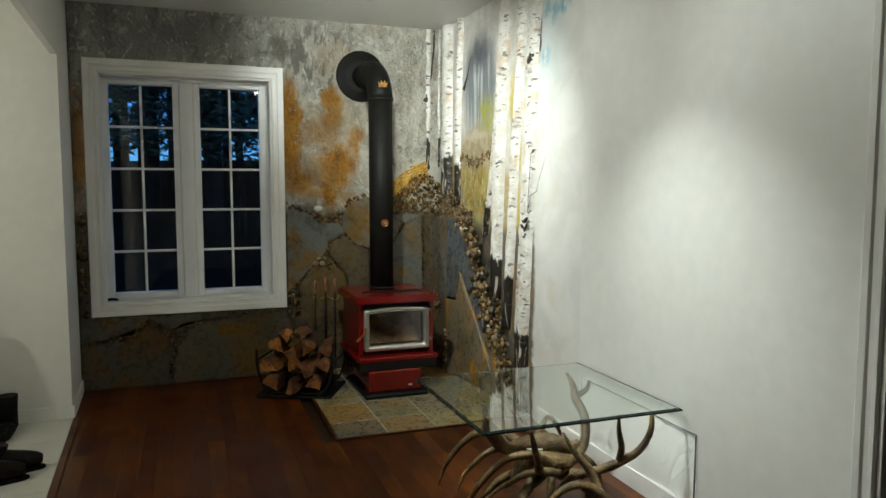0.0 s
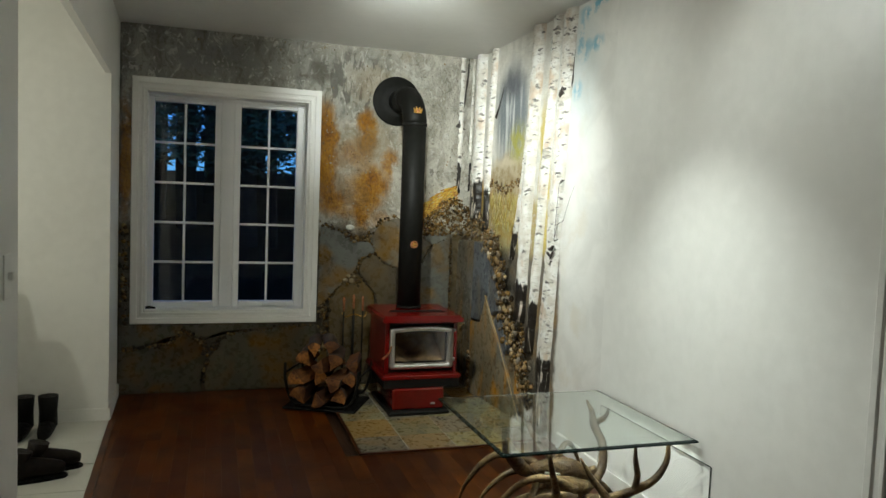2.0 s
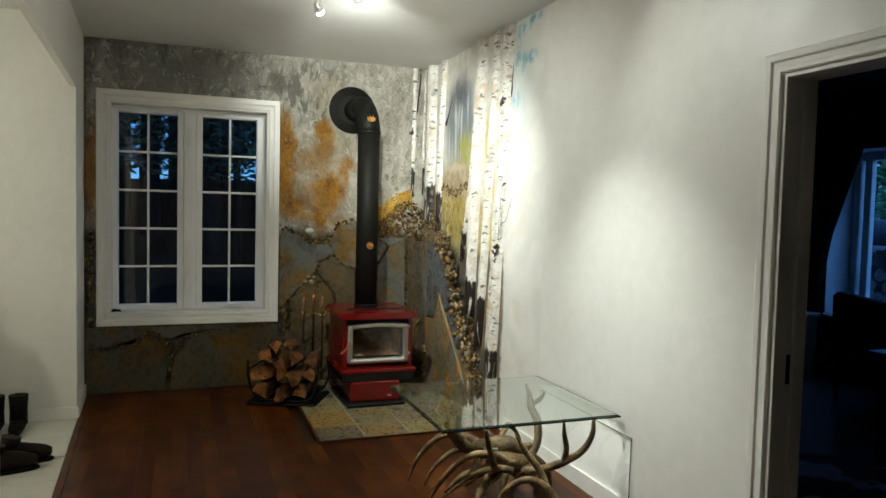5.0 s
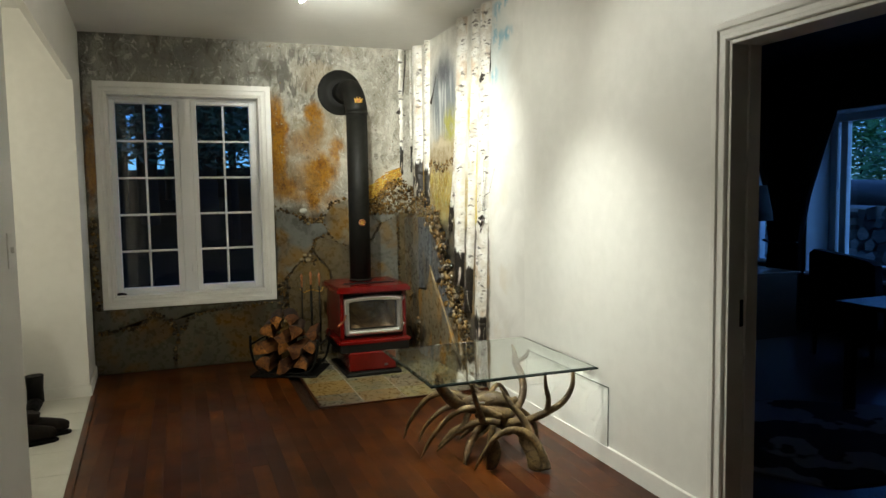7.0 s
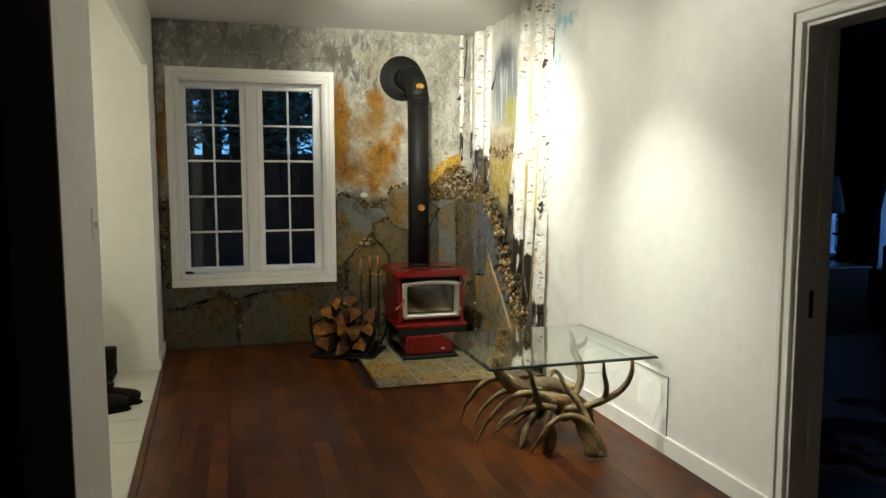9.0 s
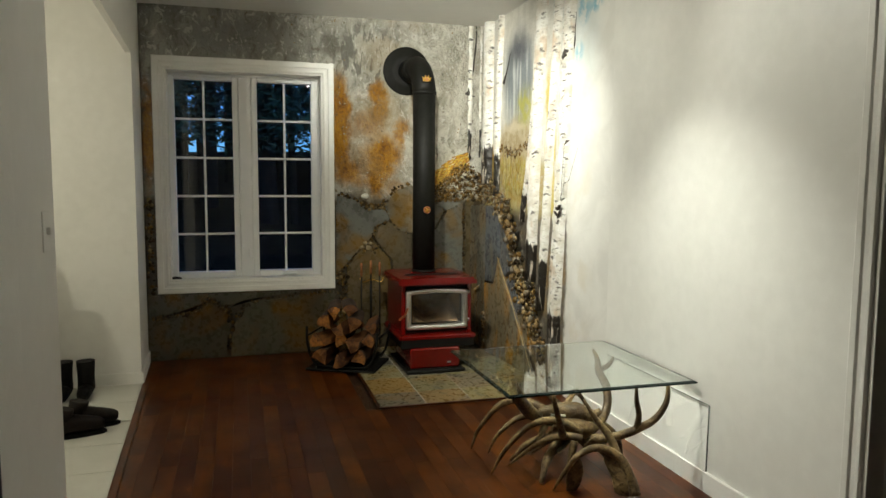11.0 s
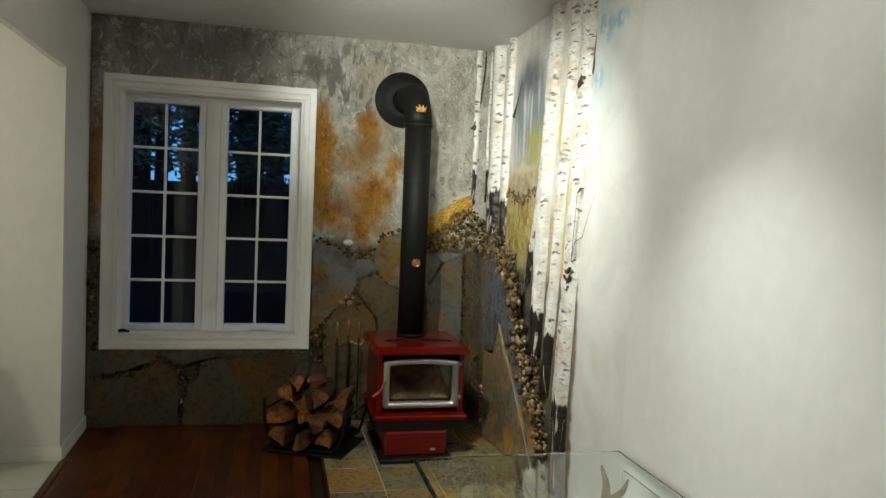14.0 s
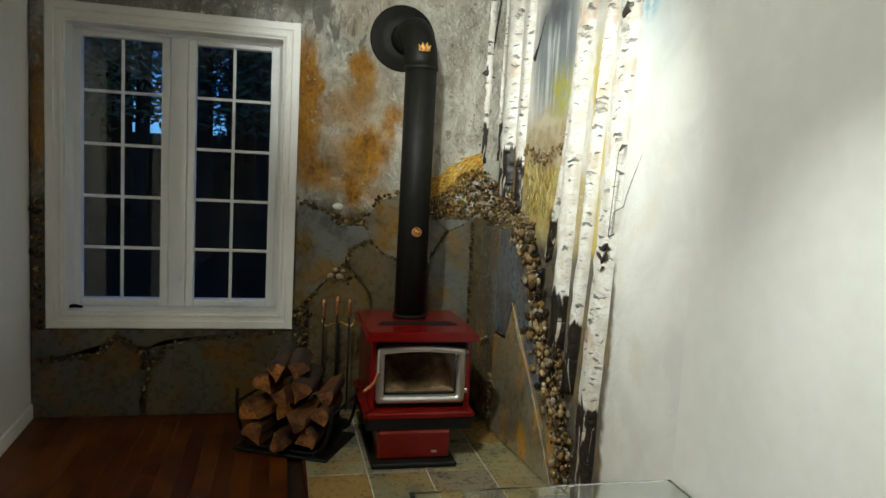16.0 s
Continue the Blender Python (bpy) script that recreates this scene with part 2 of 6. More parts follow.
def mural_back():
    """Painted plaster of the window wall: silver grey impasto above, ochre drips, rock tones below."""
    g = Mat("painted_mural_plaster")
    p = g.scaled(g.pos(), (1, 1, 1), (0, 0, 0.012))
    warp = g.vmath("SCALE", g.vmath("SUBTRACT", g.noise(p, 5.0, 6, 0.65, out=1), (0.5, 0.5, 0.5)))
    warp.node.inputs["Scale"].default_value = 0.26
    q = g.xyz(g.vmath("ADD", p, warp))
    tall = g.scaled(p, (1, 1, 0.72))
    cloud, mid = g.noise(p, 2.4, 5, 0.55), g.noise(tall, 6.0, 8, 0.68, distortion=0.8)
    dab, fine = g.noise(tall, 16, 7, 0.70, distortion=1.0), g.noise(g.scaled(p, (1, 1, 0.7)), 46, 5, 0.6)

    def blob(cx, cz, rx, rz, soft=0.5):
        a, b = g.math("DIVIDE", g.math("SUBTRACT", q[0], cx), rx), g.math("DIVIDE", g.math("SUBTRACT", q[2], cz), rz)
        d = g.math("SQRT", g.math("ADD", g.math("MULTIPLY", a, a), g.math("MULTIPLY", b, b)))
        return g.step(d, 1 + soft, 1 - soft)

    # grey ground, warmer or bluer by clouds, with trowelled light and dark dabs
    grey = g.mix(g.step(cloud, 0.40, 0.60), (0.31, 0.31, 0.28), (0.46, 0.435, 0.37))
    col = g.mix(g.step(mid, 0.46, 0.62, 0, 0.85), grey, (0.60, 0.58, 0.515))
    col = g.mix(g.step(mid, 0.46, 0.34, 0, 0.6), col, (0.20, 0.18, 0.135))
    pale = g.mix(g.step(mid, 0.36, 0.60), (0.42, 0.385, 0.305), (0.70, 0.665, 0.575))
    col = g.mix(g.step(q[0], 1.05, 1.65, 0, 0.85), col, pale)
    col = g.mix(g.step(q[0], 0.95, 0.35, 0, 0.55), col, g.mix(g.step(mid, 0.35, 0.65), (0.125, 0.125, 0.11), (0.34, 0.335, 0.305)))
    col = g.mix(g.step(dab, 0.55, 0.61, 0, 0.8), col, (0.74, 0.72, 0.66))
    col = g.mix(g.step(dab, 0.43, 0.37, 0, 0.6), col, (0.15, 0.125, 0.08))
    # grey drips over the pipe and a dark stain beside them
    drip = g.math("MULTIPLY", blob(1.02, 2.40, 0.34, 0.26), g.step(g.noise(g.scaled(p, (1, 1, 0.28)), 15, 5, 0.6, distortion=0.6), 0.50, 0.58))
    col = g.mix(g.math("MULTIPLY", drip, 0.85), col, (0.13, 0.125, 0.105))
    col = g.mix(g.math("MULTIPLY", blob(0.72, 2.50, 0.07, 0.10), 0.7), col, (0.10, 0.09, 0.06))
    col = g.mix(g.math("MULTIPLY", blob(0.0, 2.50, 0.35, 0.13), g.step(mid, 0.45, 0.58, 0, 0.55)), col, (0.15, 0.16, 0.165))
    col = g.mix(g.math("MULTIPLY", blob(1.02, 1.74, 0.36, 0.42, 0.5), g.step(mid, 0.38, 0.58, 0.45, 0.10)), col, (0.33, 0.225, 0.085))
    # ochre drips, brown where thin and orange where thick
    ochre = g.ramp(g.math("ADD", g.math("MULTIPLY", mid, 0.6), g.math("MULTIPLY", fine, 0.4)), [(0.36, (0.10, 0.040, 0.002)), (0.46, (0.30, 0.120, 0.002)), (0.57, (0.46, 0.215, 0.004)), (0.70, (0.60, 0.36, 0.05))])
    for cx, cz, rx, rz, s, k in ((0.775, 1.98, 0.085, 0.30, 0.35, 1.0), (0.79, 1.70, 0.10, 0.16, 0.45, 1.0), (0.83, 1.50, 0.15, 0.10, 0.55, 0.95), (1.11, 2.07, 0.075, 0.16, 0.45, 1.0),
                                 (1.02, 1.88, 0.14, 0.10, 0.7, 0.65), (1.14, 1.62, 0.145, 0.17, 0.45, 1.0), (1.08, 1.40, 0.08, 0.12, 0.5, 1.0), (1.30, 1.80, 0.055, 0.11, 0.5, 0.9),
                                 (1.00, 1.66, 0.07, 0.08, 0.7, 0.4), (0.93, 1.40, 0.12, 0.05, 0.7, 0.6), (1.24, 1.36, 0.08, 0.05, 0.6, 0.6), (-0.67, 1.75, 0.05, 0.40, 0.5, 0.9)):
        m = g.math("MULTIPLY", blob(cx, cz, rx, rz, s), g.step(dab, 0.34, 0.46, 0.65 * k, k))
        col = g.mix(m, col, ochre)
    col = g.mix(g.math("MULTIPLY", g.step(q[0], 0.9, 1.1), g.math("MULTIPLY", g.step(q[0], 1.55, 1.35), g.step(cloud, 0.52, 0.62, 0, 0.35))), col, (0.34, 0.22, 0.08))
    # rock tones under the skyline
    low = g.step(g.math("ADD", q[2], g.math("MULTIPLY", mid, 0.12)), 1.40, 1.28)
    rock = g.ramp(cloud, [(0.3, (0.045, 0.038, 0.024)), (0.5, (0.080, 0.062, 0.034)), (0.65, (0.125, 0.070, 0.017))])
    col = g.mix(low, col, rock)
    h = g.math("ADD", g.math("ADD", g.math("MULTIPLY", mid, 0.45), g.math("MULTIPLY", dab, 0.8)), g.math("MULTIPLY", fine, 0.62))
    n = g.bump(h, 1.0, 0.055)
    return g.done(col, g.step(fine, 0.35, 0.65, 0.28, 0.55), 0, n, **{"Coat Weight": 1.0, "Coat Roughness": 0.07, "Coat IOR": 1.55, "Coat Normal": n})


def mural_right():
    """The painted part of the long wall, which fades into white."""
    g = Mat("painted_mural_woodland")
    p = g.scaled(g.pos(), (1, 1.0352, 1), (0, -0.1987, 0.012))
    warp = g.vmath("SCALE", g.vmath("SUBTRACT", g.noise(p, 6.0, 5, 0.6, out=1), (0.5, 0.5, 0.5)))
    warp.node.inputs["Scale"].default_value = 0.14
    q = g.xyz(g.vmath("ADD", p, warp))
    n1, n2 = g.noise(p, 4.0, 6, 0.6, distortion=0.8), g.noise(p, 13, 6, 0.65)
    streak = g.noise(g.scaled(p, (1, 1, 0.07)), 22, 4)

    def blob(cy, cz, ry, rz, soft=0.5):
        a, b = g.math("DIVIDE", g.math("SUBTRACT", q[1], cy), ry), g.math("DIVIDE", g.math("SUBTRACT", q[2], cz), rz)
        d = g.math("SQRT", g.math("ADD", g.math("MULTIPLY", a, a), g.math("MULTIPLY", b, b)))
        return g.step(d, 1 + soft, 1 - soft)

    white = g.mix(g.step(n1, 0.35, 0.65), (0.74, 0.73, 0.69), (0.82, 0.81, 0.77))
    cream = g.mix(g.step(n2, 0.35, 0.65), (0.60, 0.58, 0.52), (0.74, 0.72, 0.66))
    white = g.mix(g.math("MULTIPLY", g.step(q[1], 3.48, 3.75), g.step(g.noise(p, 3.4, 5, 0.6), 0.52, 0.68, 0, 0.35)), white, (0.68, 0.60, 0.45))
    col = g.mix(g.step(q[1], 3.80, 4.05), white, cream)
    # grey-blue woodland with pale streaks
    wood = g.mix(g.step(streak, 0.50, 0.62), (0.22, 0.25, 0.27), (0.58, 0.60, 0.60))
    wood = g.mix(blob(4.86, 2.42, 0.20, 0.12, 0.6), wood, (0.12, 0.13, 0.15))
    col = g.mix(g.step(q[1], 4.40, 4.52), col, g.mix(blob(4.86, 2.2, 0.30, 0.34, 0.35), cream, wood))
    # yellow leaves, sandy path and bank
    path = g.mix(g.step(n2, 0.4, 0.62), (0.42, 0.32, 0.16), (0.60, 0.52, 0.36))
    col = g.mix(blob(4.84, 1.72, 0.42, 0.17, 0.25), col, path)
    col = g.mix(g.math("MULTIPLY", blob(4.72, 1.97, 0.15, 0.12, 0.6), g.step(n2, 0.36, 0.56, 0.2, 0.9)), col, (0.44, 0.42, 0.06))
    col = g.mix(g.math("MULTIPLY", blob(4.90, 1.84, 0.20, 0.028, 0.6), 0.8), col, (0.70, 0.62, 0.46))
    gold = g.mix(g.step(n2, 0.4, 0.6), (0.42, 0.27, 0.04), (0.50, 0.44, 0.22))
    col = g.mix(blob(4.80, 1.42, 0.34, 0.18, 0.35), col, gold)
    col = g.mix(g.math("MULTIPLY", blob(5.45, 1.55, 0.32, 0.14, 0.4), 1.0), col, (0.46, 0.27, 0.03))
    col = g.mix(g.math("MULTIPLY", g.step(q[2], 1.62, 1.50), g.math("MULTIPLY", g.step(q[1], 4.26, 4.32), g.step(n2, 0.35, 0.5))), col, gold)
    # yellow light between the stems
    col = g.mix(g.math("MULTIPLY", g.math("MULTIPLY", g.step(q[1], 4.14, 4.18), g.step(q[1], 4.34, 4.30)), g.step(q[2], 2.3, 2.0)), col, (0.58, 0.46, 0.12))
    # sky strokes
    for cy, cz, ry, rz in ((3.63, 2.46, 0.08, 0.035), (3.77, 2.45, 0.07, 0.05), (3.83, 2.22, 0.05, 0.05), (3.81, 2.56, 0.03, 0.09), (3.60, 2.69, 0.10, 0.03), (3.72, 2.67, 0.09, 0.03), (4.16, 2.50, 0.05, 0.14)):
        col = g.mix(g.math("MULTIPLY", blob(cy, cz, ry, rz, 0.8), g.step(n2, 0.42, 0.54, 0, 0.9)), col, (0.12, 0.43, 0.58))
    col = g.mix(g.math("MULTIPLY", blob(3.80, 2.3, 0.22, 0.42, 0.6), 0.35), col, (0.52, 0.66, 0.70))
    low = g.step(g.math("ADD", q[2], g.math("MULTIPLY", n2, 0.1)), 1.30, 1.18)
    low = g.math("MULTIPLY", low, g.step(q[1], 3.93, 3.97))
    rock = g.ramp(n1, [(0.3, (0.05, 0.045, 0.036)), (0.5, (0.14, 0.12, 0.09)), (0.65, (0.24, 0.16, 0.07))])
    col = g.mix(low, col, rock)
    relief = g.math("MULTIPLY", n2, g.step(q[1], 3.7, 4.1, 0.12, 1.0))
    return g.done(col, g.step(n2, 0.35, 0.65, 0.32, 0.5), 0, g.bump(relief, 0.9, 0.02))


def birch():
    g = Mat("painted_birch_bark")
    p = g.pos()
    n2 = g.noise(p, 15, 5)
    n3 = g.noise(g.scaled(p, (2.2, 2.2, 0.35)), 12, 4, distortion=0.8)
    wob = g.vmath("ADD", p, g.vmath("MULTIPLY", g.vmath("SUBTRACT", g.noise(p, 28, 4, out=1), (0.5, 0.5, 0.5)), (0.05, 0.05, 0.05)))

    def marks(scale, size, share):
        v = g.scaled(wob, scale)
        d, c = g.voro(v, 1.0), g.xyz(g.voro(v, 1.0, "Color"))[0]
        return g.math("MULTIPLY", g.step(d, size, size * 0.45), g.step(c, share, share + 0.02))

    col = g.mix(g.step(n2, 0.36, 0.64), (0.70, 0.66, 0.58), (0.86, 0.845, 0.80))
    col = g.mix(g.step(g.noise(g.scaled(p, (1, 1, 0.6)), 9, 4), 0.55, 0.70, 0, 0.65), col, (0.60, 0.42, 0.26))
    col = g.mix(g.math("MULTIPLY", marks((24, 24, 120), 0.46, 0.45), 0.40), col, (0.34, 0.29, 0.23))
    n1 = g.math("MAXIMUM", marks((9, 9, 30), 0.34, 0.78), marks((16, 16, 60), 0.36, 0.66))
    ink = g.mix(g.step(g.noise(p, 31, 4), 0.40, 0.62), (0.035, 0.030, 0.027), (0.26, 0.23, 0.19))
    col = g.mix(g.math("MULTIPLY", n1, g.step(n2, 0.30, 0.55, 0.15, 0.9)), col, ink)
    # black, furrowed feet
    foot = g.node("ShaderNodeAttribute", out="Fac", attribute_name="foot")
    col = g.mix(g.math("MULTIPLY", g.step(g.math("SUBTRACT", foot, g.math("MULTIPLY", n3, 1.0)), -0.14, -0.02), 1.0), col, g.mix(g.step(n3, 0.57, 0.62), (0.020, 0.016, 0.012), (0.56, 0.50, 0.42)))
    h = g.math("ADD", g.math("MULTIPLY", n2, 0.6), g.math("MULTIPLY", n1, -0.3))
    return g.done(col, 0.36, 0, g.bump(h, 1.0, 0.03))


def antler():
    g = Mat("weathered_antler")
    p = g.obj()
    n1, n2 = g.noise(p, 9, 5), g.noise(g.scaled(p, (1, 1, 1)), 70, 4)
    col = g.mix(g.step(n1, 0.35, 0.66), (0.050, 0.028, 0.010), (0.21, 0.140, 0.060))
    return g.done(g.mix(g.step(n2, 0.45, 0.68, 0, 0.75), col, (0.035, 0.02, 0.011)), g.step(n2, 0.3, 0.7, 0.40, 0.60), 0, g.bump(n2, 0.8, 0.008), **{"Specular IOR Level": 0.3})


def split_wood(name, a, b):
    g = Mat(name)
    v = g.scaled(g.obj(), (1, 0.15, 1))
    r = g.math("MULTIPLY", g.rnd(), 19.0)
    v = g.vmath("ADD", v, g.node("ShaderNodeCombineXYZ", [r, r, r]))
    n1, n2 = g.noise(v, 12, 5), g.noise(v, 70, 4)
    f = g.math("ADD", g.math("MULTIPLY", n1, 0.6), g.math("MULTIPLY", n2, 0.4))
    tone = g.math("FRACT", g.math("MULTIPLY", r, 3.1))
    col = g.mix(g.step(tone, 0.2, 0.9, 0.0, 0.7), g.mix(g.step(f, 0.40, 0.62), a, b), a)
    return g.done(col, 0.75, 0, g.bump(f, 0.8, 0.008))


def glass(name, tint, rough=0.0):
    g = Mat(name)
    return g.done(tint, rough, 0, **{"Transmission Weight": 1.0, "IOR": 1.48})


WOOD = floor_wood()
MURAL, WOODLAND, BIRCH, ANTLER = mural_back(), mural_right(), birch(), antler()
LOGWOOD = split_wood("split_firewood", (0.062, 0.018, 0.003), (0.28, 0.105, 0.018))
LOGEND = split_wood("cut_firewood_end", (0.062, 0.017, 0.002), (0.42, 0.160, 0.022))
BARK = split_wood("firewood_bark", (0.022, 0.010, 0.004), (0.080, 0.034, 0.011))
PANE = glass("window_glass", (0.97, 0.98, 0.98))
TABLEGLASS = glass("clear_table_glass", (0.86, 0.93, 0.90))
EDGEGLASS = grained("green_glass_edge", (0.002, 0.009, 0.008), (0.004, 0.016, 0.014), 20, (0.22, 0.3), bump=0.0)
EDGEGLASS.node_tree.nodes["Principled BSDF"].inputs["Specular IOR Level"].default_value = 0.25
SHEETGLASS = glass("clear_sheet_glass", (0.975, 0.985, 0.98))
SHEETEDGE = grained("grey_glass_edge", (0.07, 0.075, 0.065), (0.12, 0.125, 0.11), 20, (0.1, 0.25), bump=0.0)
STOVEGLASS = glass("stove_door_glass", (0.90, 0.86, 0.78))
TILE = grained("white_entry_tile", (0.52, 0.51, 0.45), (0.60, 0.59, 0.53), 3, (0.36, 0.42), bump=0.0)
BULB = Mat("halogen_bulb")
BULB = BULB.done((1, 1, 1), 0.3, **{"Emission Color": (1.0, 0.93, 0.80), "Emission Strength": 60.0})
ASH = grained("smoked_firebrick", (0.035, 0.022, 0.012), (0.30, 0.19, 0.09), 5, (0.8, 0.95), bump=0.4)


# ---- building blocks ----
ORIGIN = {}


def thing(name, at, label, category, group="", kind=""):
    ob = new(name)
    ob.location = at
    ob.empty_display_size = 0.1
    ORIGIN[ob.name] = Vector(at)
    return tagged(ob, label, category, group, kind)


def part(name, bm, material, parent=None, label="", smooth=False):
    """Links a bmesh, given in world metres, as one mesh object under its parent."""
    base = ORIGIN[parent.name] if parent else Vector((0, 0, 0))
    bmesh.ops.translate(bm, verts=bm.verts, vec=-base)
    me = bpy.data.meshes.new(name)
    bm.to_mesh(me)
    bm.free()
    for m in material if isinstance(material, (list, tuple)) else [material]:
        me.materials.append(m)
    if smooth:
        me.polygons.foreach_set("use_smooth", [True] * len(me.polygons))
    ob = new(name, me)
    if parent:
        ob.parent = parent
    ORIGIN[ob.name] = base
    if label:
        tagged(ob, label)
    return ob


def structure(name, bm, material, label, category, smooth=False):
    return tagged(part(name, bm, material, None, "", smooth), label, category, kind="structure")


def box(lo, hi, bevel=0.0, bm=None, seg=1):
    out = bm or bmesh.new()
    b = bmesh.new()
    bmesh.ops.create_cube(b, size=1)
    for v in b.verts:
        v.co = Vector([(l + h) / 2 + c * (h - l) for c, l, h in zip(v.co, lo, hi)])
    if bevel:
        bmesh.ops.bevel(b, geom=b.edges[:], offset=bevel, segments=seg, affect="EDGES", clamp_overlap=True)
    return merge(out, b)


def merge(out, b, index=0):
    """Adds the faces of b to out and frees b."""
    made = {v: out.verts.new(v.co) for v in b.verts}
    for f in b.faces:
        g = out.faces.new([made[v] for v in f.verts])
        g.material_index, g.smooth = f.material_index + index, f.smooth
    b.free()
    return out


def prism(points, axis, lo, hi, bevel=0.0, bm=None, index=0):
    """A polygon in the plane across an axis, drawn out from lo to hi and bevelled on the hi side's rim."""
    out = bm or bmesh.new()
    b = bmesh.new()

    def at(p, d):
        return {"x": (d, p[0], p[1]), "y": (p[0], d, p[1]), "z": (p[0], p[1], d)}[axis]

    low, top = [b.verts.new(at(p, lo)) for p in points], [b.verts.new(at(p, hi)) for p in points]
    n = len(points)
    b.faces.new(low), b.faces.new(top)
    for i in range(n):
        b.faces.new((low[i], low[(i + 1) % n], top[(i + 1) % n], top[i]))
    bmesh.ops.recalc_face_normals(b, faces=b.faces[:])
    if bevel:
        rim = [e for e in b.edges if all(v in set(top) for v in e.verts)]
        bmesh.ops.bevel(b, geom=rim, offset=bevel, segments=2, affect="EDGES", clamp_overlap=True)
    return merge(out, b, index)


def spline(points, steps=6):
    """A smooth run through points (Catmull-Rom); each point may carry a radius."""
    pts = [np.array(p, float) for p in points]
    pts = [2 * pts[0] - pts[1]] + pts + [2 * pts[-1] - pts[-2]]
    out = []
    for i in range(1, len(pts) - 2):
        a, b, c, d = pts[i - 1:i + 3]
        for k in range(steps):
            t = k / steps
            out.append(0.5 * (2 * b + (c - a) * t + (2 * a - 5 * b + 4 * c - d) * t ** 2 + (3 * b - a - 3 * c + d) * t ** 3))
    return out + [pts[-2]]


def tube(run, sides=10, bm=None, rough=0.0):
    """A round bar along rows of x, y, z, radius."""
    out = bm or bmesh.new()
    rings, u = [], Vector((0.92, 0.22, 0.31))
    for i, p in enumerate(run):
        a, b = run[max(i - 1, 0)], run[min(i + 1, len(run) - 1)]
        d = (Vector(b[:3]) - Vector(a[:3])).normalized()
        u = u - d * u.dot(d)
        u = u.normalized() if u.length > 0.02 else d.orthogonal().normalized()
        w = d.cross(u)
        c, r = Vector(p[:3]), max(p[3], 0.0006)
        ring = []
        for k in range(sides):
            t = 2 * math.pi * k / sides
            s = r * (1 + rough * noise.noise(Vector((c.x * 30 + 3 * math.cos(t), c.y * 30 + 3 * math.sin(t), c.z * 30))))
            ring.append(out.verts.new(c + (u * math.cos(t) + w * math.sin(t)) * s))
        rings.append(ring)
    for a, b in zip(rings, rings[1:]):
        for k in range(sides):
            f = out.faces.new((a[k], a[(k + 1) % sides], b[(k + 1) % sides], b[k]))
            f.smooth = True
    out.faces.new(rings[0][::-1]), out.faces.new(rings[-1])
    return out


def rod(a, b, r, sides=12, bm=None):
    return tube([(*a, r), (*b, r)], sides, bm)


def lathe(centre, profile, sides=24, bm=None, axis="z"):
    """Rings of (radius, distance along the axis) round a centre."""
    out = bm or bmesh.new()
    rings = []
    for r, d in profile:
        ring = []
        for k in range(sides):
            c, s = r * math.cos(2 * math.pi * k / sides), r * math.sin(2 * math.pi * k / sides)
            v = {"z": (c, s, d), "y": (c, d, s), "x": (d, c, s)}[axis]
            ring.append(out.verts.new(Vector(centre) + Vector(v)))
        rings.append(ring)
    for a, b in zip(rings, rings[1:]):
        for k in range(sides):
            f = out.faces.new((a[k], a[(k + 1) % sides], b[(k + 1) % sides], b[k]))
            f.smooth = True
    out.faces.new(rings[0][::-1]), out.faces.new(rings[-1])
    bmesh.ops.recalc_face_normals(out, faces=out.faces[:])
    return out


# ---- the room ----
BACK, RIGHT, CEILING, FRONT = 5.645, 2.018, 2.702, -1.9


WEST = 2.30  # where the side wall ends at the entry opening


def left_x(y):
    """The line of the opening side, which is not quite square to the room."""
    return -0.565 - 0.0418 * (y - WEST)


WX0, WX1, WZ0, WZ1 = -0.535, 0.648, 0.612, 2.245  # clear opening of the window

bm = bmesh.new()
for lo, hi in (((-2.6, BACK, 0), (WX0, BACK + 0.26, 2.95)), ((WX1, BACK, 0), (RIGHT + 0.15, BACK + 0.26, 2.95)),
               ((WX0, BACK, 0), (WX1, BACK + 0.26, WZ0)), ((WX0, BACK, WZ1), (WX1, BACK + 0.26, 2.95))):
    box(lo, hi, bm=bm)
wall_north = structure("wall_north", bm, MURAL, "window wall with textured silver grey and ochre mural over slate", "wall")

DOOR0, DOOR1, HEAD = -0.05, 1.688, 1.994  # clear opening of the doorway in the long wall
MURALEDGE = 3.46
bm = bmesh.new()
for lo, hi in (((RIGHT, MURALEDGE, 0), (RIGHT + 0.15, BACK, 2.95)),):
    box(lo, hi, bm=bm)
structure("wall_east_mural", bm, WOODLAND, "corner wall painted with birch woodland fading into white", "wall")
bm = bmesh.new()
for lo, hi in (((RIGHT, DOOR1, 0), (RIGHT + 0.15, MURALEDGE, 2.95)), ((RIGHT, FRONT, 0), (RIGHT + 0.15, DOOR0, 2.95)),
               ((RIGHT, DOOR0, HEAD), (RIGHT + 0.15, DOOR1, 2.95))):
    box(lo, hi, bm=bm)
wall_east = structure("wall_east", bm, WHITE, "long white painted wall lit by ceiling spots", "wall")

bm = bmesh.new()
prism([(-2.6, FRONT), (RIGHT + 0.15, FRONT), (RIGHT + 0.15, BACK), (-2.6, BACK)], "z", CEILING, CEILING + 0.2, bm=bm)
structure("ceiling", bm, CEIL, "smooth white ceiling with slight sheen", "ceiling")

# left side: a wall with a dark doorway, then the opening to the entry, then a pier
T = 0.12
DK0, DK1 = 0.55, 1.570


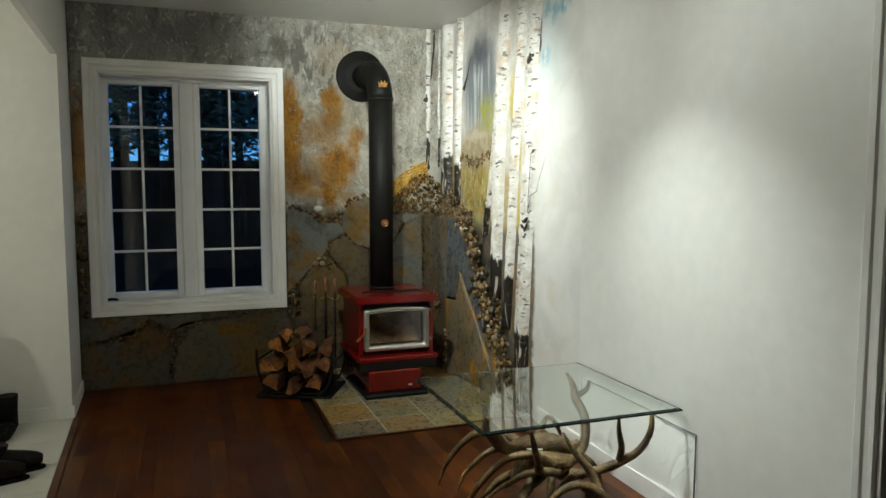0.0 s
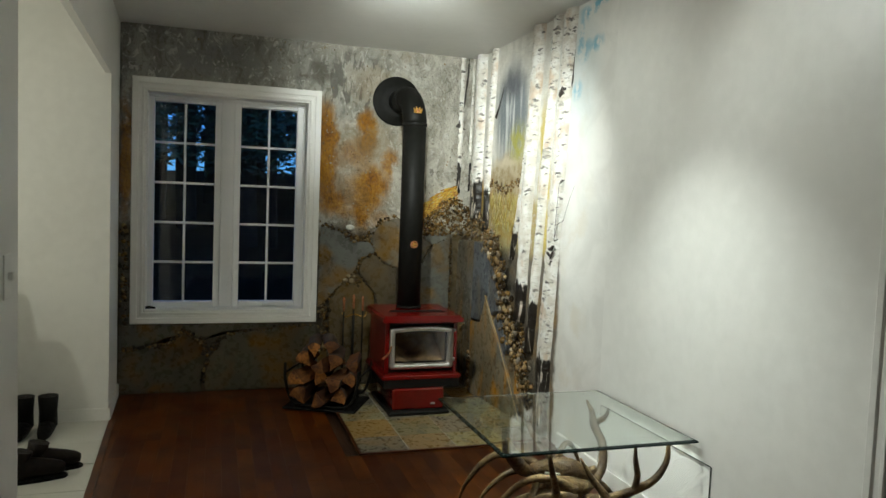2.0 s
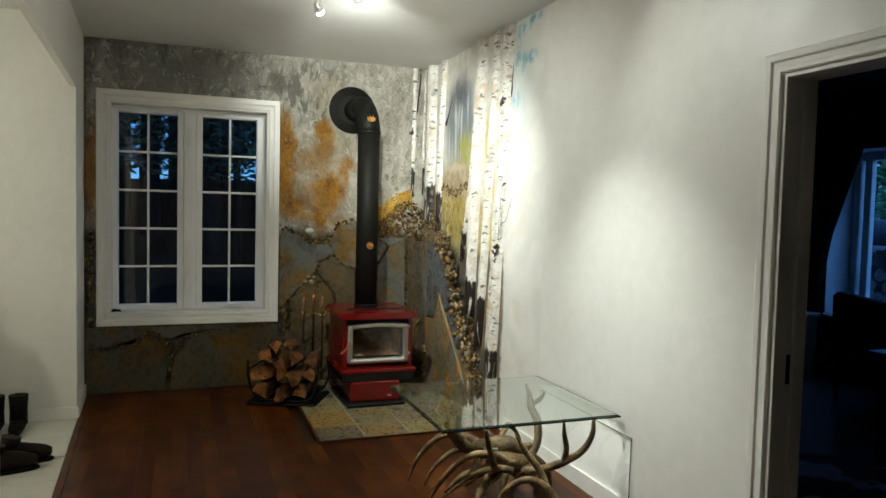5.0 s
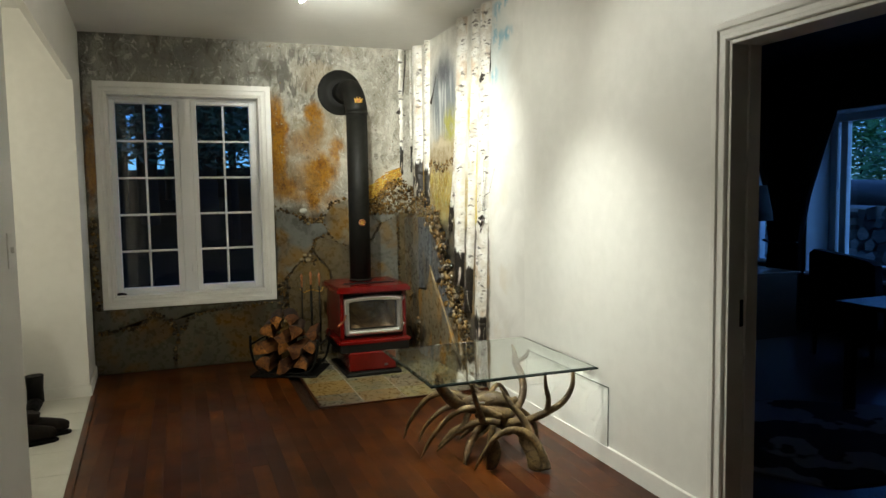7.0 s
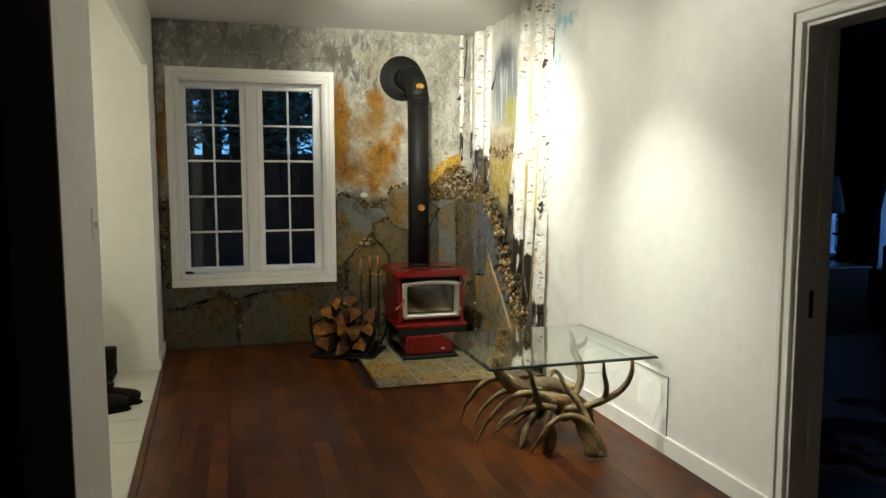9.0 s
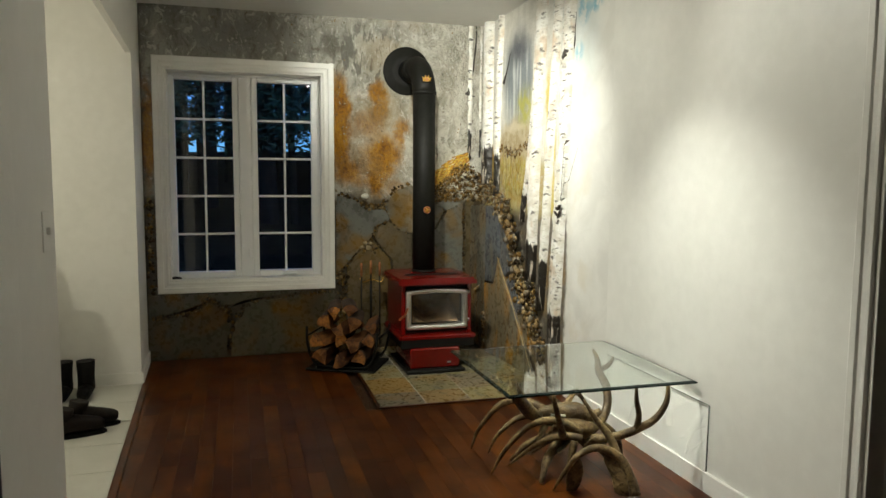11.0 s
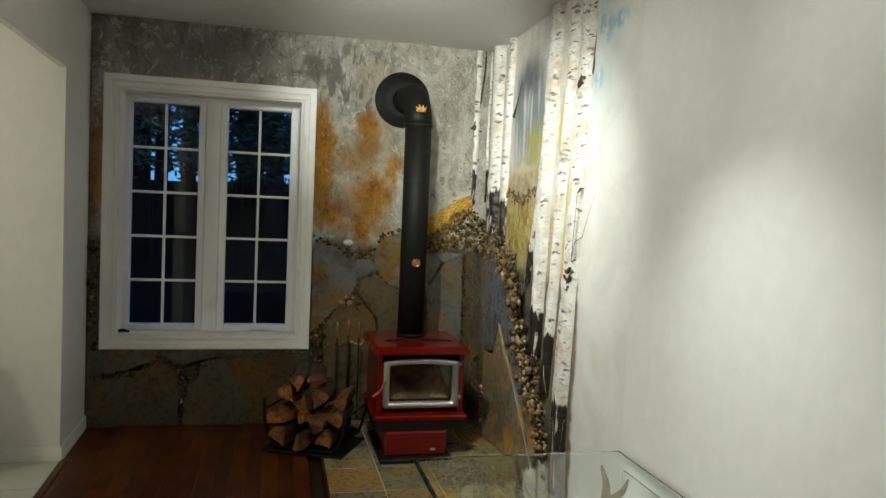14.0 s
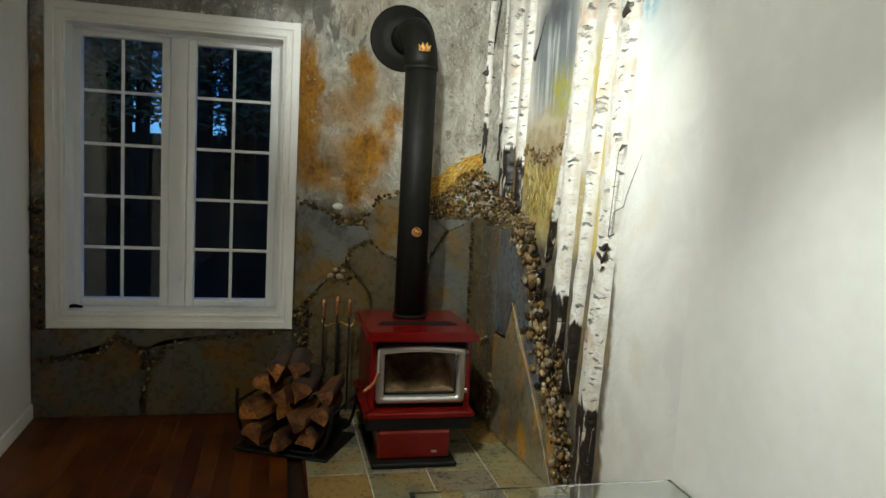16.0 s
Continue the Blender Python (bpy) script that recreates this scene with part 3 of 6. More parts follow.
def left_wall(y0, y1, z0, z1, bm):
    return prism([(left_x(y0), y0), (left_x(y1), y1), (left_x(y1) - T, y1), (left_x(y0) - T, y0)], "z", z0, z1, bm=bm)


bm = bmesh.new()
left_wall(DK1, WEST, 0, CEILING, bm), left_wall(FRONT, DK0, 0, CEILING, bm), left_wall(DK0, DK1, 2.03, CEILING, bm)
T = 0.035
left_wall(WEST, 5.01, 2.238, CEILING, bm)
T = 0.12
structure("wall_west", bm, WHITE, "white side wall with light switch beside the entry opening", "wall")
bm = prism([(-2.6, 5.01), (left_x(5.01), 5.01), (left_x(BACK), BACK), (-2.6, BACK)], "z", 0, CEILING)
structure("wall_entry_back", bm, WHITE, "white painted wall of the tiled entry", "wall")
# unseen wall end, added near black so the window panes mirror nothing bright
structure("wall_entry_dark", box((-1.14, WEST - 0.12, 0), (left_x(WEST) - T - 0.02, WEST - 0.002, CEILING)), DARKWALL, "unseen near-black wall end that keeps the pane reflections dark", "wall")
bm = box((-2.6, WEST - 0.12, 0), (-1.14, WEST - 0.002, CEILING))
box((-2.72, WEST - 0.12, 0), (-2.6, BACK, CEILING), bm=bm)
structure("wall_entry_side", bm, WHITE, "white painted side walls of the entry", "wall")
bm = box((-2.72, FRONT - 0.12, 0), (RIGHT + 0.15, FRONT, CEILING))
structure("wall_south", bm, WHITE, "plain white wall behind", "wall")
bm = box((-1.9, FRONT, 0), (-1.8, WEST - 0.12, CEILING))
structure("wall_side_room", bm, DARKWALL, "side room wall, coloured near black to look unlit", "wall")

# ground under all
bm = box((-2.72, FRONT - 0.1, -0.2), (6.22, 6.5, -0.021))
structure("subfloor", bm, DARKWOOD, "dark subfloor under the boards", "floor")


def baseboard(name, points, h=0.095, t=0.014):
    bm = bmesh.new()
    for (x0, y0), (x1, y1), (nx, ny) in points:
        b = bmesh.new()
        q = [(x0, y0), (x1, y1), (x1 + nx * t, y1 + ny * t), (x0 + nx * t, y0 + ny * t)]
        prism(q, "z", 0.0, h, 0.004, bm=b)
        merge(bm, b)
    bmesh.ops.recalc_face_normals(bm, faces=bm.faces[:])
    return structure(name, bm, TRIM, "white painted baseboard along the wall", "baseboard")


baseboard("baseboard_east", [((RIGHT, 1.768), (RIGHT, 3.92), (-1, 0))])
baseboard("baseboard_entry", [((-2.6, 5.01), (left_x(5.01), 5.01), (0, -1)), ((left_x(5.01), 4.996), (left_x(BACK), BACK), (1, 0))], 0.085)
baseboard("baseboard_west", [((left_x(1.805), 1.805), (left_x(WEST), WEST), (1, 0)), ((left_x(WEST), WEST), (left_x(WEST) - T, WEST), (0, 1))])


# ---- doorway in the long wall ----
door_1 = thing("door_1", (RIGHT, DOOR1, 0), "cased doorway with pocket door slot to a dark room", "doorway", kind="structure")


def casing(bm, a, b, out, face, w=0.074):
    """A moulded casing board from a to b on the face of a wall; out points away from the opening."""
    a, b, out, face = Vector(a), Vector(b), Vector(out), Vector(face)
    steps = ((0.0, 0.006), (0.006, 0.012), (0.018, 0.012), (0.022, 0.008), (0.040, 0.010), (0.046, 0.018), (w - 0.006, 0.020), (w, 0.016), (w, 0.0), (0.0, 0.0))
    rows = [[bm.verts.new(p + out * d + face * h) for d, h in steps] for p in (a, b)]
    # mitred ends
    along = (b - a).normalized()
    for (d, h), v0, v1 in zip(steps, *rows):
        v0.co -= along * d * (1 if MITRE[0] else 0)
        v1.co += along * d * (1 if MITRE[1] else 0)
    n = len(steps)
    for i in range(n):
        bm.faces.new((rows[0][i], rows[0][(i + 1) % n], rows[1][(i + 1) % n], rows[1][i]))
    bm.faces.new(rows[0][::-1]), bm.faces.new(rows[1])
    bmesh.ops.recalc_face_normals(bm, faces=bm.faces[:])
    return bm


MITRE = (0, 1)
part("casing", casing(bmesh.new(), (RIGHT, DOOR1, 0), (RIGHT, DOOR1, HEAD), (0, 1, 0), (-1, 0, 0)), TRIM, door_1)
part("casing", casing(bmesh.new(), (RIGHT, DOOR0, 0), (RIGHT, DOOR0, HEAD), (0, -1, 0), (-1, 0, 0)), TRIM, door_1)
MITRE = (1, 1)
part("casing", casing(bmesh.new(), (RIGHT, DOOR1, HEAD), (RIGHT, DOOR0, HEAD), (0, 0, 1), (-1, 0, 0)), TRIM, door_1)
bm = box((RIGHT + 0.002, DOOR1 - 0.016, 0), (RIGHT + 0.062, DOOR1, HEAD), 0.002)
part("jamb", bm, TRIM, door_1)
bm = box((RIGHT + 0.092, DOOR1 - 0.016, 0), (RIGHT + 0.150, DOOR1, HEAD), 0.002)
part("jamb", bm, TRIM, door_1)
part("pocket_door_edge", box((RIGHT + 0.062, DOOR1 - 0.006, 0.01), (RIGHT + 0.092, DOOR1 + 0.0, HEAD), 0.001), TRIM, door_1)
part("strike_plate", box((RIGHT + 0.066, DOOR1 - 0.010, 0.86), (RIGHT + 0.086, DOOR1 - 0.0062, 0.97), 0.001), BLACKIRON, door_1, "dark metal strike plate")
part("head_jamb", box((RIGHT + 0.002, DOOR0, HEAD - 0.016), (RIGHT + 0.15, DOOR1 - 0.016, HEAD), 0.002), TRIM, door_1)

# dark doorway on the other side
door_2 = thing("door_2", (left_x(DK1), DK1, 0), "cased doorway to an unlit side room", "doorway", kind="structure")
bm = bmesh.new()
prism([(left_x(DK1) + 0.006, DK1), (left_x(DK1 + 0.235) + 0.006, DK1 + 0.235), (left_x(DK1 + 0.235), DK1 + 0.235), (left_x(DK1), DK1)], "z", 0, 2.03, bm=bm)
part("casing", bm, TRIM, door_2)
part("jamb", box((left_x(DK1) - T, DK1 - 0.014, 0), (left_x(DK1) + 0.006, DK1, 2.03), 0.002), DARKWALL, door_2, "near-black jamb")

# light switch
sw_y = 2.155
switch = thing("light_switch", (left_x(sw_y), sw_y, 1.25), "white toggle light switch on the wall", "light switch")
sx = left_x(sw_y)
part("plate", box((sx, sw_y - 0.035, 1.19), (sx + 0.006, sw_y + 0.035, 1.31), 0.002), TRIM, switch)
part("toggle", box((sx + 0.006, sw_y - 0.006, 1.24), (sx + 0.018, sw_y + 0.006, 1.262), 0.002), TRIM, switch)


# ---- window ----
window_1 = thing("window_1", ((WX0 + WX1) / 2, BACK, WZ0), "white double casement window with grilles and moulded casing", "window", kind="structure")
MITRE = (1, 1)
for a, b, out in (((WX0, BACK, WZ0), (WX0, BACK, WZ1), (-1, 0, 0)), ((WX1, BACK, WZ0), (WX1, BACK, WZ1), (1, 0, 0)),
                  ((WX0, BACK, WZ1), (WX1, BACK, WZ1), (0, 0, 1)), ((WX0, BACK, WZ0), (WX1, BACK, WZ0), (0, 0, -1))):
    part("casing", casing(bmesh.new(), a, b, out, (0, -1, 0), 0.088), TRIM, window_1)
# reveal boards
for lo, hi in (((WX0, BACK, WZ0), (WX0 + 0.012, BACK + 0.19, WZ1)), ((WX1 - 0.012, BACK, WZ0), (WX1, BACK + 0.19, WZ1)),
               ((WX0 + 0.012, BACK, WZ1 - 0.012), (WX1 - 0.012, BACK + 0.19, WZ1)), ((WX0 + 0.012, BACK, WZ0), (WX1 - 0.012, BACK + 0.19, WZ0 + 0.012))):
    part("reveal_board", box(lo, hi, 0.001), TRIM, window_1)
FY0, FY1 = BACK + 0.155, BACK + 0.24
GL = ((-0.482, -0.048), (0.144, 0.572))  # clear glass of each sash
GZ0, GZ1 = 0.668, 2.184
part("mullion", box((GL[0][1] + 0.0475, FY0 - 0.004, WZ0 + 0.012), (GL[1][0] - 0.0475, FY1, WZ1 - 0.012), 0.004), VINYL, window_1)
for (gx0, gx1) in GL:
    sash = None
    w = 0.047
    bm = bmesh.new()
    y0, y1 = FY0 + 0.004, FY1 - 0.01
    for lo, hi in (((gx0 - w, y0, GZ0 - w), (gx0, y1, GZ1 + w * 0.6)), ((gx1, y0, GZ0 - w), (gx1 + w, y1, GZ1 + w * 0.6)),
                   ((gx0, y0, GZ1), (gx1, y1, GZ1 + w * 0.6)), ((gx0, y0, GZ0 - w), (gx1, y1, GZ0))):
        box(lo, hi, 0.005, bm=bm)
    sash = part("sash", bm, VINYL, window_1)
    p = part("pane", box((gx0 - 0.004, FY0 + 0.048, GZ0 - 0.004), (gx1 + 0.004, FY0 + 0.052, GZ1 + 0.004)), PANE, sash)
    p.visible_shadow = False
    part("muntin", box(((gx0 + gx1) / 2 - 0.009, FY0 + 0.030, GZ0), ((gx0 + gx1) / 2 + 0.009, FY0 + 0.042, GZ1), 0.003), VINYL, sash)
    for k in range(1, 5):
        z = GZ0 + (GZ1 - GZ0) * k / 5
        part("muntin", box((gx0, FY0 + 0.031, z - 0.009), (gx1, FY0 + 0.041, z + 0.009), 0.003), VINYL, sash)
    # inner frame rails beside the sash
bm = bmesh.new()
part("frame_rail", box((WX0 + 0.012, FY0 - 0.006, WZ0 + 0.012), (WX1 - 0.012, FY0 + 0.02, GZ0 - 0.047), 0.003), VINYL, window_1)
part("frame_rail", box((WX0 + 0.012, FY0 - 0.006, GZ1 + 0.028), (WX1 - 0.012, FY0 + 0.02, WZ1 - 0.012), 0.003), VINYL, window_1)
for rx0, rx1 in ((WX0 + 0.012, GL[0][0] - 0.0465), (GL[1][1] + 0.0465, WX1 - 0.012)):
    part("frame_rail", box((min(rx0, rx1 - 0.004), FY0 - 0.006, GZ0 - 0.047), (rx1, FY0 + 0.05, GZ1 + 0.028), 0.002), VINYL, window_1)
crank = part("crank_housing", box((0.33, FY0 - 0.030, 0.636), (0.44, FY0 - 0.004, 0.662), 0.006), VINYL, window_1)
part("crank_handle", box((0.345, FY0 - 0.042, 0.655), (0.425, FY0 - 0.030, 0.668), 0.004), VINYL, crank)
part("sash_lock", box((0.060, FY0 - 0.022, 0.78), (0.076, FY0 - 0.004, 0.86), 0.004), VINYL, window_1)
knife = thing("window_crank_lever", (-0.495, BACK + 0.08, WZ0 + 0.012), "small black lever lying on the window sill", "lever")
bm = tube(spline([(-0.535, BACK + 0.07, WZ0 + 0.020, 0.008), (-0.50, BACK + 0.085, WZ0 + 0.024, 0.011), (-0.455, BACK + 0.075, WZ0 + 0.020, 0.007)]), 8)
part("lever_arm", bm, BLACKIRON, knife)


# ---- stove and pipe ----
stove = thing("wood_stove", (1.40, 5.1, 0.008), "red enamel wood stove on a pedestal with nickel door frame", "wood stove")
SB = 0.008
part("base_plate", box((1.130, 4.722, SB), (1.575, 5.32, SB + 0.028), 0.008), BLACKIRON, stove, "black cast base plate")
bm = box((1.168, 4.776, SB + 0.028), (1.545, 5.29, 0.184), 0.010)
part("pedestal", bm, RED, stove)
part("ash_latch", box((1.445, 4.768, 0.07), (1.475, 4.776, 0.082), 0.002), CHROME, stove, "small nickel latch")
# black block in place of the shade that the lip throws on the pedestal
bm = box((1.108, 4.802, 0.182), (1.664, 5.38, 0.250), 0.004)
part("under_shield", bm, BLACKIRON, stove, "black block standing for the shade under the lip")
bm = box((1.094, 4.796, 0.233), (1.678, 5.40, 0.280), 0.014, seg=3)
part("ash_lip", bm, RED, stove)
bm = bmesh.new()
X0, X1, Y0, Y1, Z0, Z1 = 1.122, 1.660, 4.865, 5.38, 0.280, 0.650
for lo, hi in (((X0, Y0, Z0), (X0 + 0.03, Y1, Z1)), ((X1 - 0.03, Y0, Z0), (X1, Y1, Z1)), ((X0 + 0.03, Y1 - 0.02, Z0), (X1 - 0.03, Y1, Z1))):
    box(lo, hi, 0.004, bm=bm)
part("side_shell", bm, RED, stove)
bm = bmesh.new()
DX0, DX1, DZ0, DZ1 = 1.155, 1.630, 0.305, 0.618
for lo, hi in (((X0 + 0.03, 4.887, Z0), (DX0 + 0.05, 4.912, Z1)), ((DX1 - 0.05, 4.887, Z0), (X1 - 0.03, 4.912, Z1)),
               ((DX0 + 0.05, 4.887, Z0), (DX1 - 0.05, 4.912, DZ0 + 0.05)), ((DX0 + 0.05, 4.887, DZ1 - 0.05), (DX1 - 0.05, 4.912, Z1))):
    box(lo, hi, bm=bm)
part("front_plate", bm, BLACKIRON, stove, "black iron front plate")
bm = box((X0 + 0.05, 4.912, Z0 + 0.004), (X1 - 0.05, 4.922, Z0 + 0.01))
for lo, hi in (((X0 + 0.04, 4.917, Z0), (X0 + 0.06, 5.36, Z1)), ((X1 - 0.06, 4.917, Z0), (X1 - 0.04, 5.36, Z1)), ((X0 + 0.06, 5.30, Z0), (X1 - 0.06, 5.34, Z1)),
               ((X0 + 0.06, 4.917, Z0), (X1 - 0.06, 5.30, Z0 + 0.03)), ((X0 + 0.06, 4.917, Z1 - 0.02), (X1 - 0.06, 5.30, Z1))):
    box(lo, hi, bm=bm)
part("firebox", bm, ASH, stove, "sooty tan firebrick lining")

bm = bmesh.new()
heap = []
for j in range(9):
    y = 4.927 + 0.04 * j
    heap.append([])
    for k in range(17):
        x = X0 + 0.065 + (X1 - X0 - 0.13) * k / 16
        heap[-1].append(bm.verts.new((x, y, Z0 + 0.035 + 0.022 * j * (0.6 + 0.4 * math.sin(k * 0.5 + 0.6)) + 0.02 * noise.noise(Vector((x * 16, y * 16, 2))))))
for r0, r1 in zip(heap, heap[1:]):
    for k in range(16):
        bm.faces.new((r0[k], r0[k + 1], r1[k + 1], r1[k])).smooth = True
part("ash_bed", bm, grained("pale_wood_ash", (0.09, 0.060, 0.03), (0.30, 0.205, 0.11), 18, (0.9, 1.0), bump=0.5), stove, "heap of pale tan ash")


def arched(x0, x1, z0, z1, rise, r, n=6):
    """Outline of a door with a bowed top and rounded corners."""
    pts = []
    for cx, cz, a0 in ((x0 + r, z0 + r, 180), (x1 - r, z0 + r, 270)):
        pts += [(cx + r * math.cos(radians(a0 + 90 * k / n)), cz + r * math.sin(radians(a0 + 90 * k / n))) for k in range(n + 1)]
    zt = z1 - rise
    pts += [(x1 - r + r * math.cos(radians(90 * k / n)), zt - r + r * math.sin(radians(90 * k / n))) for k in range(n)]
    for k in range(13):
        u = 1 - k / 12
        x = x0 + r + (x1 - x0 - 2 * r) * u
        pts.append((x, zt + rise * (1 - (2 * u - 1) ** 2)))
    pts += [(x0 + r + r * math.cos(radians(90 + 90 * k / n)), zt - r + r * math.sin(radians(90 + 90 * k / n))) for k in range(1, n + 1)]
    return pts


def ring_frame(outer, inner, rows):
    """A frame between two outlines of equal count; rows give (share from outer to inner, y)."""
    bm = bmesh.new()
    loops = [[bm.verts.new((o[0] + (i[0] - o[0]) * s, y, o[1] + (i[1] - o[1]) * s)) for o, i in zip(outer, inner)] for s, y in rows]
    n = len(outer)
    for a, b in zip(loops, loops[1:] + loops[:1]):
        for k in range(n):
            bm.faces.new((a[k], a[(k + 1) % n], b[(k + 1) % n], b[k])).smooth = True
    bmesh.ops.recalc_face_normals(bm, faces=bm.faces[:])
    return bm


outer = arched(DX0, DX1, DZ0, DZ1, 0.014, 0.022)
inner = arched(DX0 + 0.042, DX1 - 0.042, DZ0 + 0.040, DZ1 - 0.040, 0.010, 0.012)
door = part("door_frame", ring_frame(outer, inner, ((0, 4.887), (0, 4.862), (0.14, 4.850), (0.55, 4.846), (0.88, 4.854), (1.0, 4.870), (1.0, 4.887))), CHROME, stove, "brushed nickel door frame")
part("door_glass", box((DX0 + 0.035, 4.875, DZ0 + 0.033), (DX1 - 0.035, 4.879, DZ1 - 0.033)), STOVEGLASS, door, "smoky ceramic glass").visible_shadow = False
bm = tube(spline([(1.168, 4.854, 0.470, 0.007), (1.155, 4.827, 0.470, 0.008), (1.133, 4.782, 0.445, 0.007), (1.098, 4.747, 0.425, 0.009), (1.075, 4.727, 0.416, 0.0075)]), 8)
part("door_handle", bm, COPPER, door, "coiled copper door handle")
for z in (0.37, 0.58):
    part("hinge", rod((1.638, 4.866, z - 0.012), (1.638, 4.866, z + 0.012), 0.007), CHROME, door)
bm = bmesh.new()
TX0, TX1, TY0, TY1 = 1.088, 1.680, 4.800, 5.420
prism([(TX0, TY0), (TX1, TY0), (TX1, TY1), (TX0, TY1)], "z", 0.650, 0.696, 0.016, bm=bm)
top = part("top_plate", bm, RED, stove)
part("cook_plate", prism([(1.165, 4.985), (1.612, 4.985), (1.575, 5.065), (1.205, 5.065)], "z", 0.6965, 0.701, 0.002), BLACKIRON, top, "dark recessed cooking plate")

PX, PY, PR = 1.377, 5.215, 0.0865
pipe = thing("stove_pipe", (PX, PY, 0.70), "black double-wall stove pipe with elbow into the wall", "stove pipe")
part("collar", lathe((PX, PY, 0.7002), ((0.094, 0), (0.094, 0.012), (0.090, 0.016), (0.087, 0.016))), BLACKIRON, pipe)
run = [(PX, PY, 0.72, PR), (PX, PY, 1.40, PR), (PX, PY, 2.08, PR)]
part("pipe_section", tube(run, 28), BLACKIRON, pipe)
bend = [(PX - 0.02 * k / 10, PY + 0.2 * (1 - math.cos(radians(9 * k))), 2.08 + 0.215 * math.sin(radians(9 * k)), PR + 0.004) for k in range(11)]
part("elbow", tube(bend, 28), BLACKIRON, pipe)
part("pipe_section", tube([(PX - 0.02, PY + 0.2, 2.295, PR + 0.008), (PX - 0.025, BACK - 0.01, 2.295, PR + 0.008)], 28), BLACKIRON, pipe)
part("elbow_band", lathe((PX, PY, 2.065), ((PR, 0), (PR + 0.007, 0.002), (PR + 0.007, 0.022), (PR, 0.024)), 28), BLACKIRON, pipe)
part("thimble", lathe((PX - 0.045, BACK, 2.300), ((0.195, 0.0), (0.195, -0.026), (0.185, -0.031), (0.145, -0.034), (0.135, -0.044), (0.10, -0.046)), 40, axis="y"), BLACKIRON, pipe, "black round wall thimble")
# crown-shaped brass plate and magnetic thermometer
cz, cy = 2.175, PY - PR - 0.010
pts = [(-0.034, -0.022), (0.034, -0.022), (0.040, 0.016), (0.024, 0.004), (0.016, 0.028), (0.0, 0.008), (-0.016, 0.028), (-0.024, 0.004), (-0.040, 0.016)]
part("crown_badge", prism([(PX - 0.005 + a * 0.85, cz + b * 0.95) for a, b in pts], "y", cy + 0.004, cy - 0.004, 0.001), BRASS, pipe, "brass crown-shaped badge")
part("badge_centre", lathe((PX - 0.005, cy - 0.004, cz - 0.006), ((0.013, 0.0), (0.012, -0.003), (0.004, -0.004)), 14, axis="y"), COPPER, pipe, "dark copper centre of the badge")
gauge = part("thermometer", lathe((PX + 0.003, PY - PR, 1.184), ((0.028, 0.004), (0.028, -0.008), (0.022, -0.012), (0.020, -0.009), (0.004, -0.009)), 20, axis="y"), COPPER, pipe, "round copper pipe thermometer")
part("dial", lathe((PX + 0.003, PY - PR, 1.184), ((0.018, -0.0095), (0.012, -0.0105), (0.002, -0.0105)), 16, axis="y"), BRASS, gauge)

# ---- fireplace tools ----
tools = thing("fireplace_tools", (0.995, 5.40, 0), "black fireplace tool stand with copper handles", "fireplace tools")
part("base", lathe((0.995, 5.40, 0), ((0.10, 0.0), (0.10, 0.012), (0.02, 0.026), (0.01, 0.03))), BLACKIRON, tools)
part("post", rod((0.995, 5.42, 0.02), (0.995, 5.42, 0.62), 0.010), BLACKIRON, tools)
part("hook_bar", tube(spline([(0.90, 5.39, 0.635, 0.005), (0.925, 5.37, 0.605, 0.005), (0.995, 5.41, 0.618, 0.006), (1.065, 5.37, 0.605, 0.005), (1.09, 5.39, 0.635, 0.005)]), 8), BRASS, tools, "curved brass hook bar")
for i, (x, z) in enumerate(((0.910, 0.748), (0.985, 0.766), (1.056, 0.752))):
    tl = part("shaft", rod((x, 5.37, 0.10), (x, 5.37, z - 0.09), 0.006, 8), BLACKIRON, tools)
    part("grip", lathe((x, 5.37, z - 0.10), ((0.007, 0.0), (0.010, 0.02), (0.009, 0.07), (0.012, 0.085), (0.008, 0.105), (0.003, 0.112)), 12), COPPER, tl, "copper grip")
    if i == 0:
        part("shovel_blade", box((x - 0.045, 5.36, 0.06), (x + 0.045, 5.366, 0.20), 0.002), BLACKIRON, tl)
    elif i == 1:
        part("brush", box((x - 0.035, 5.35, 0.06), (x + 0.035, 5.385, 0.22), 0.008), BLACKIRON, tl)

# ---- firewood in its rack ----
rack = thing("log_rack", (0.77, 5.10, 0), "black bent-iron firewood rack on the floor", "log rack")
for y in (4.93, 5.30):
    pts = [(0.505, y, 0.33, 0.010), (0.512, y, 0.19, 0.010), (0.575, y, 0.055, 0.010), (0.77, y, 0.035, 0.010), (0.97, y, 0.05, 0.010), (1.033, y, 0.19, 0.010), (1.042, y, 0.30, 0.010)]
    part("hoop", tube(spline(pts, 8), 10), BLACKIRON, rack)
    for x in (0.58, 0.95):
        part("foot", tube([(x, y, 0.045, 0.010), (x, y, 0.0, 0.012)], 10), BLACKIRON, rack)
for x, z in ((0.62, 0.040), (0.77, 0.032), (0.92, 0.040), (0.507, 0.26), (1.039, 0.25)):
    part("rail", rod((x, 4.93, z), (x, 5.30, z), 0.007), BLACKIRON, rack)
part("ash_tray", box((0.50, 4.90, 0.004), (1.03, 5.33, 0.020), 0.006), BLACKIRON, rack)


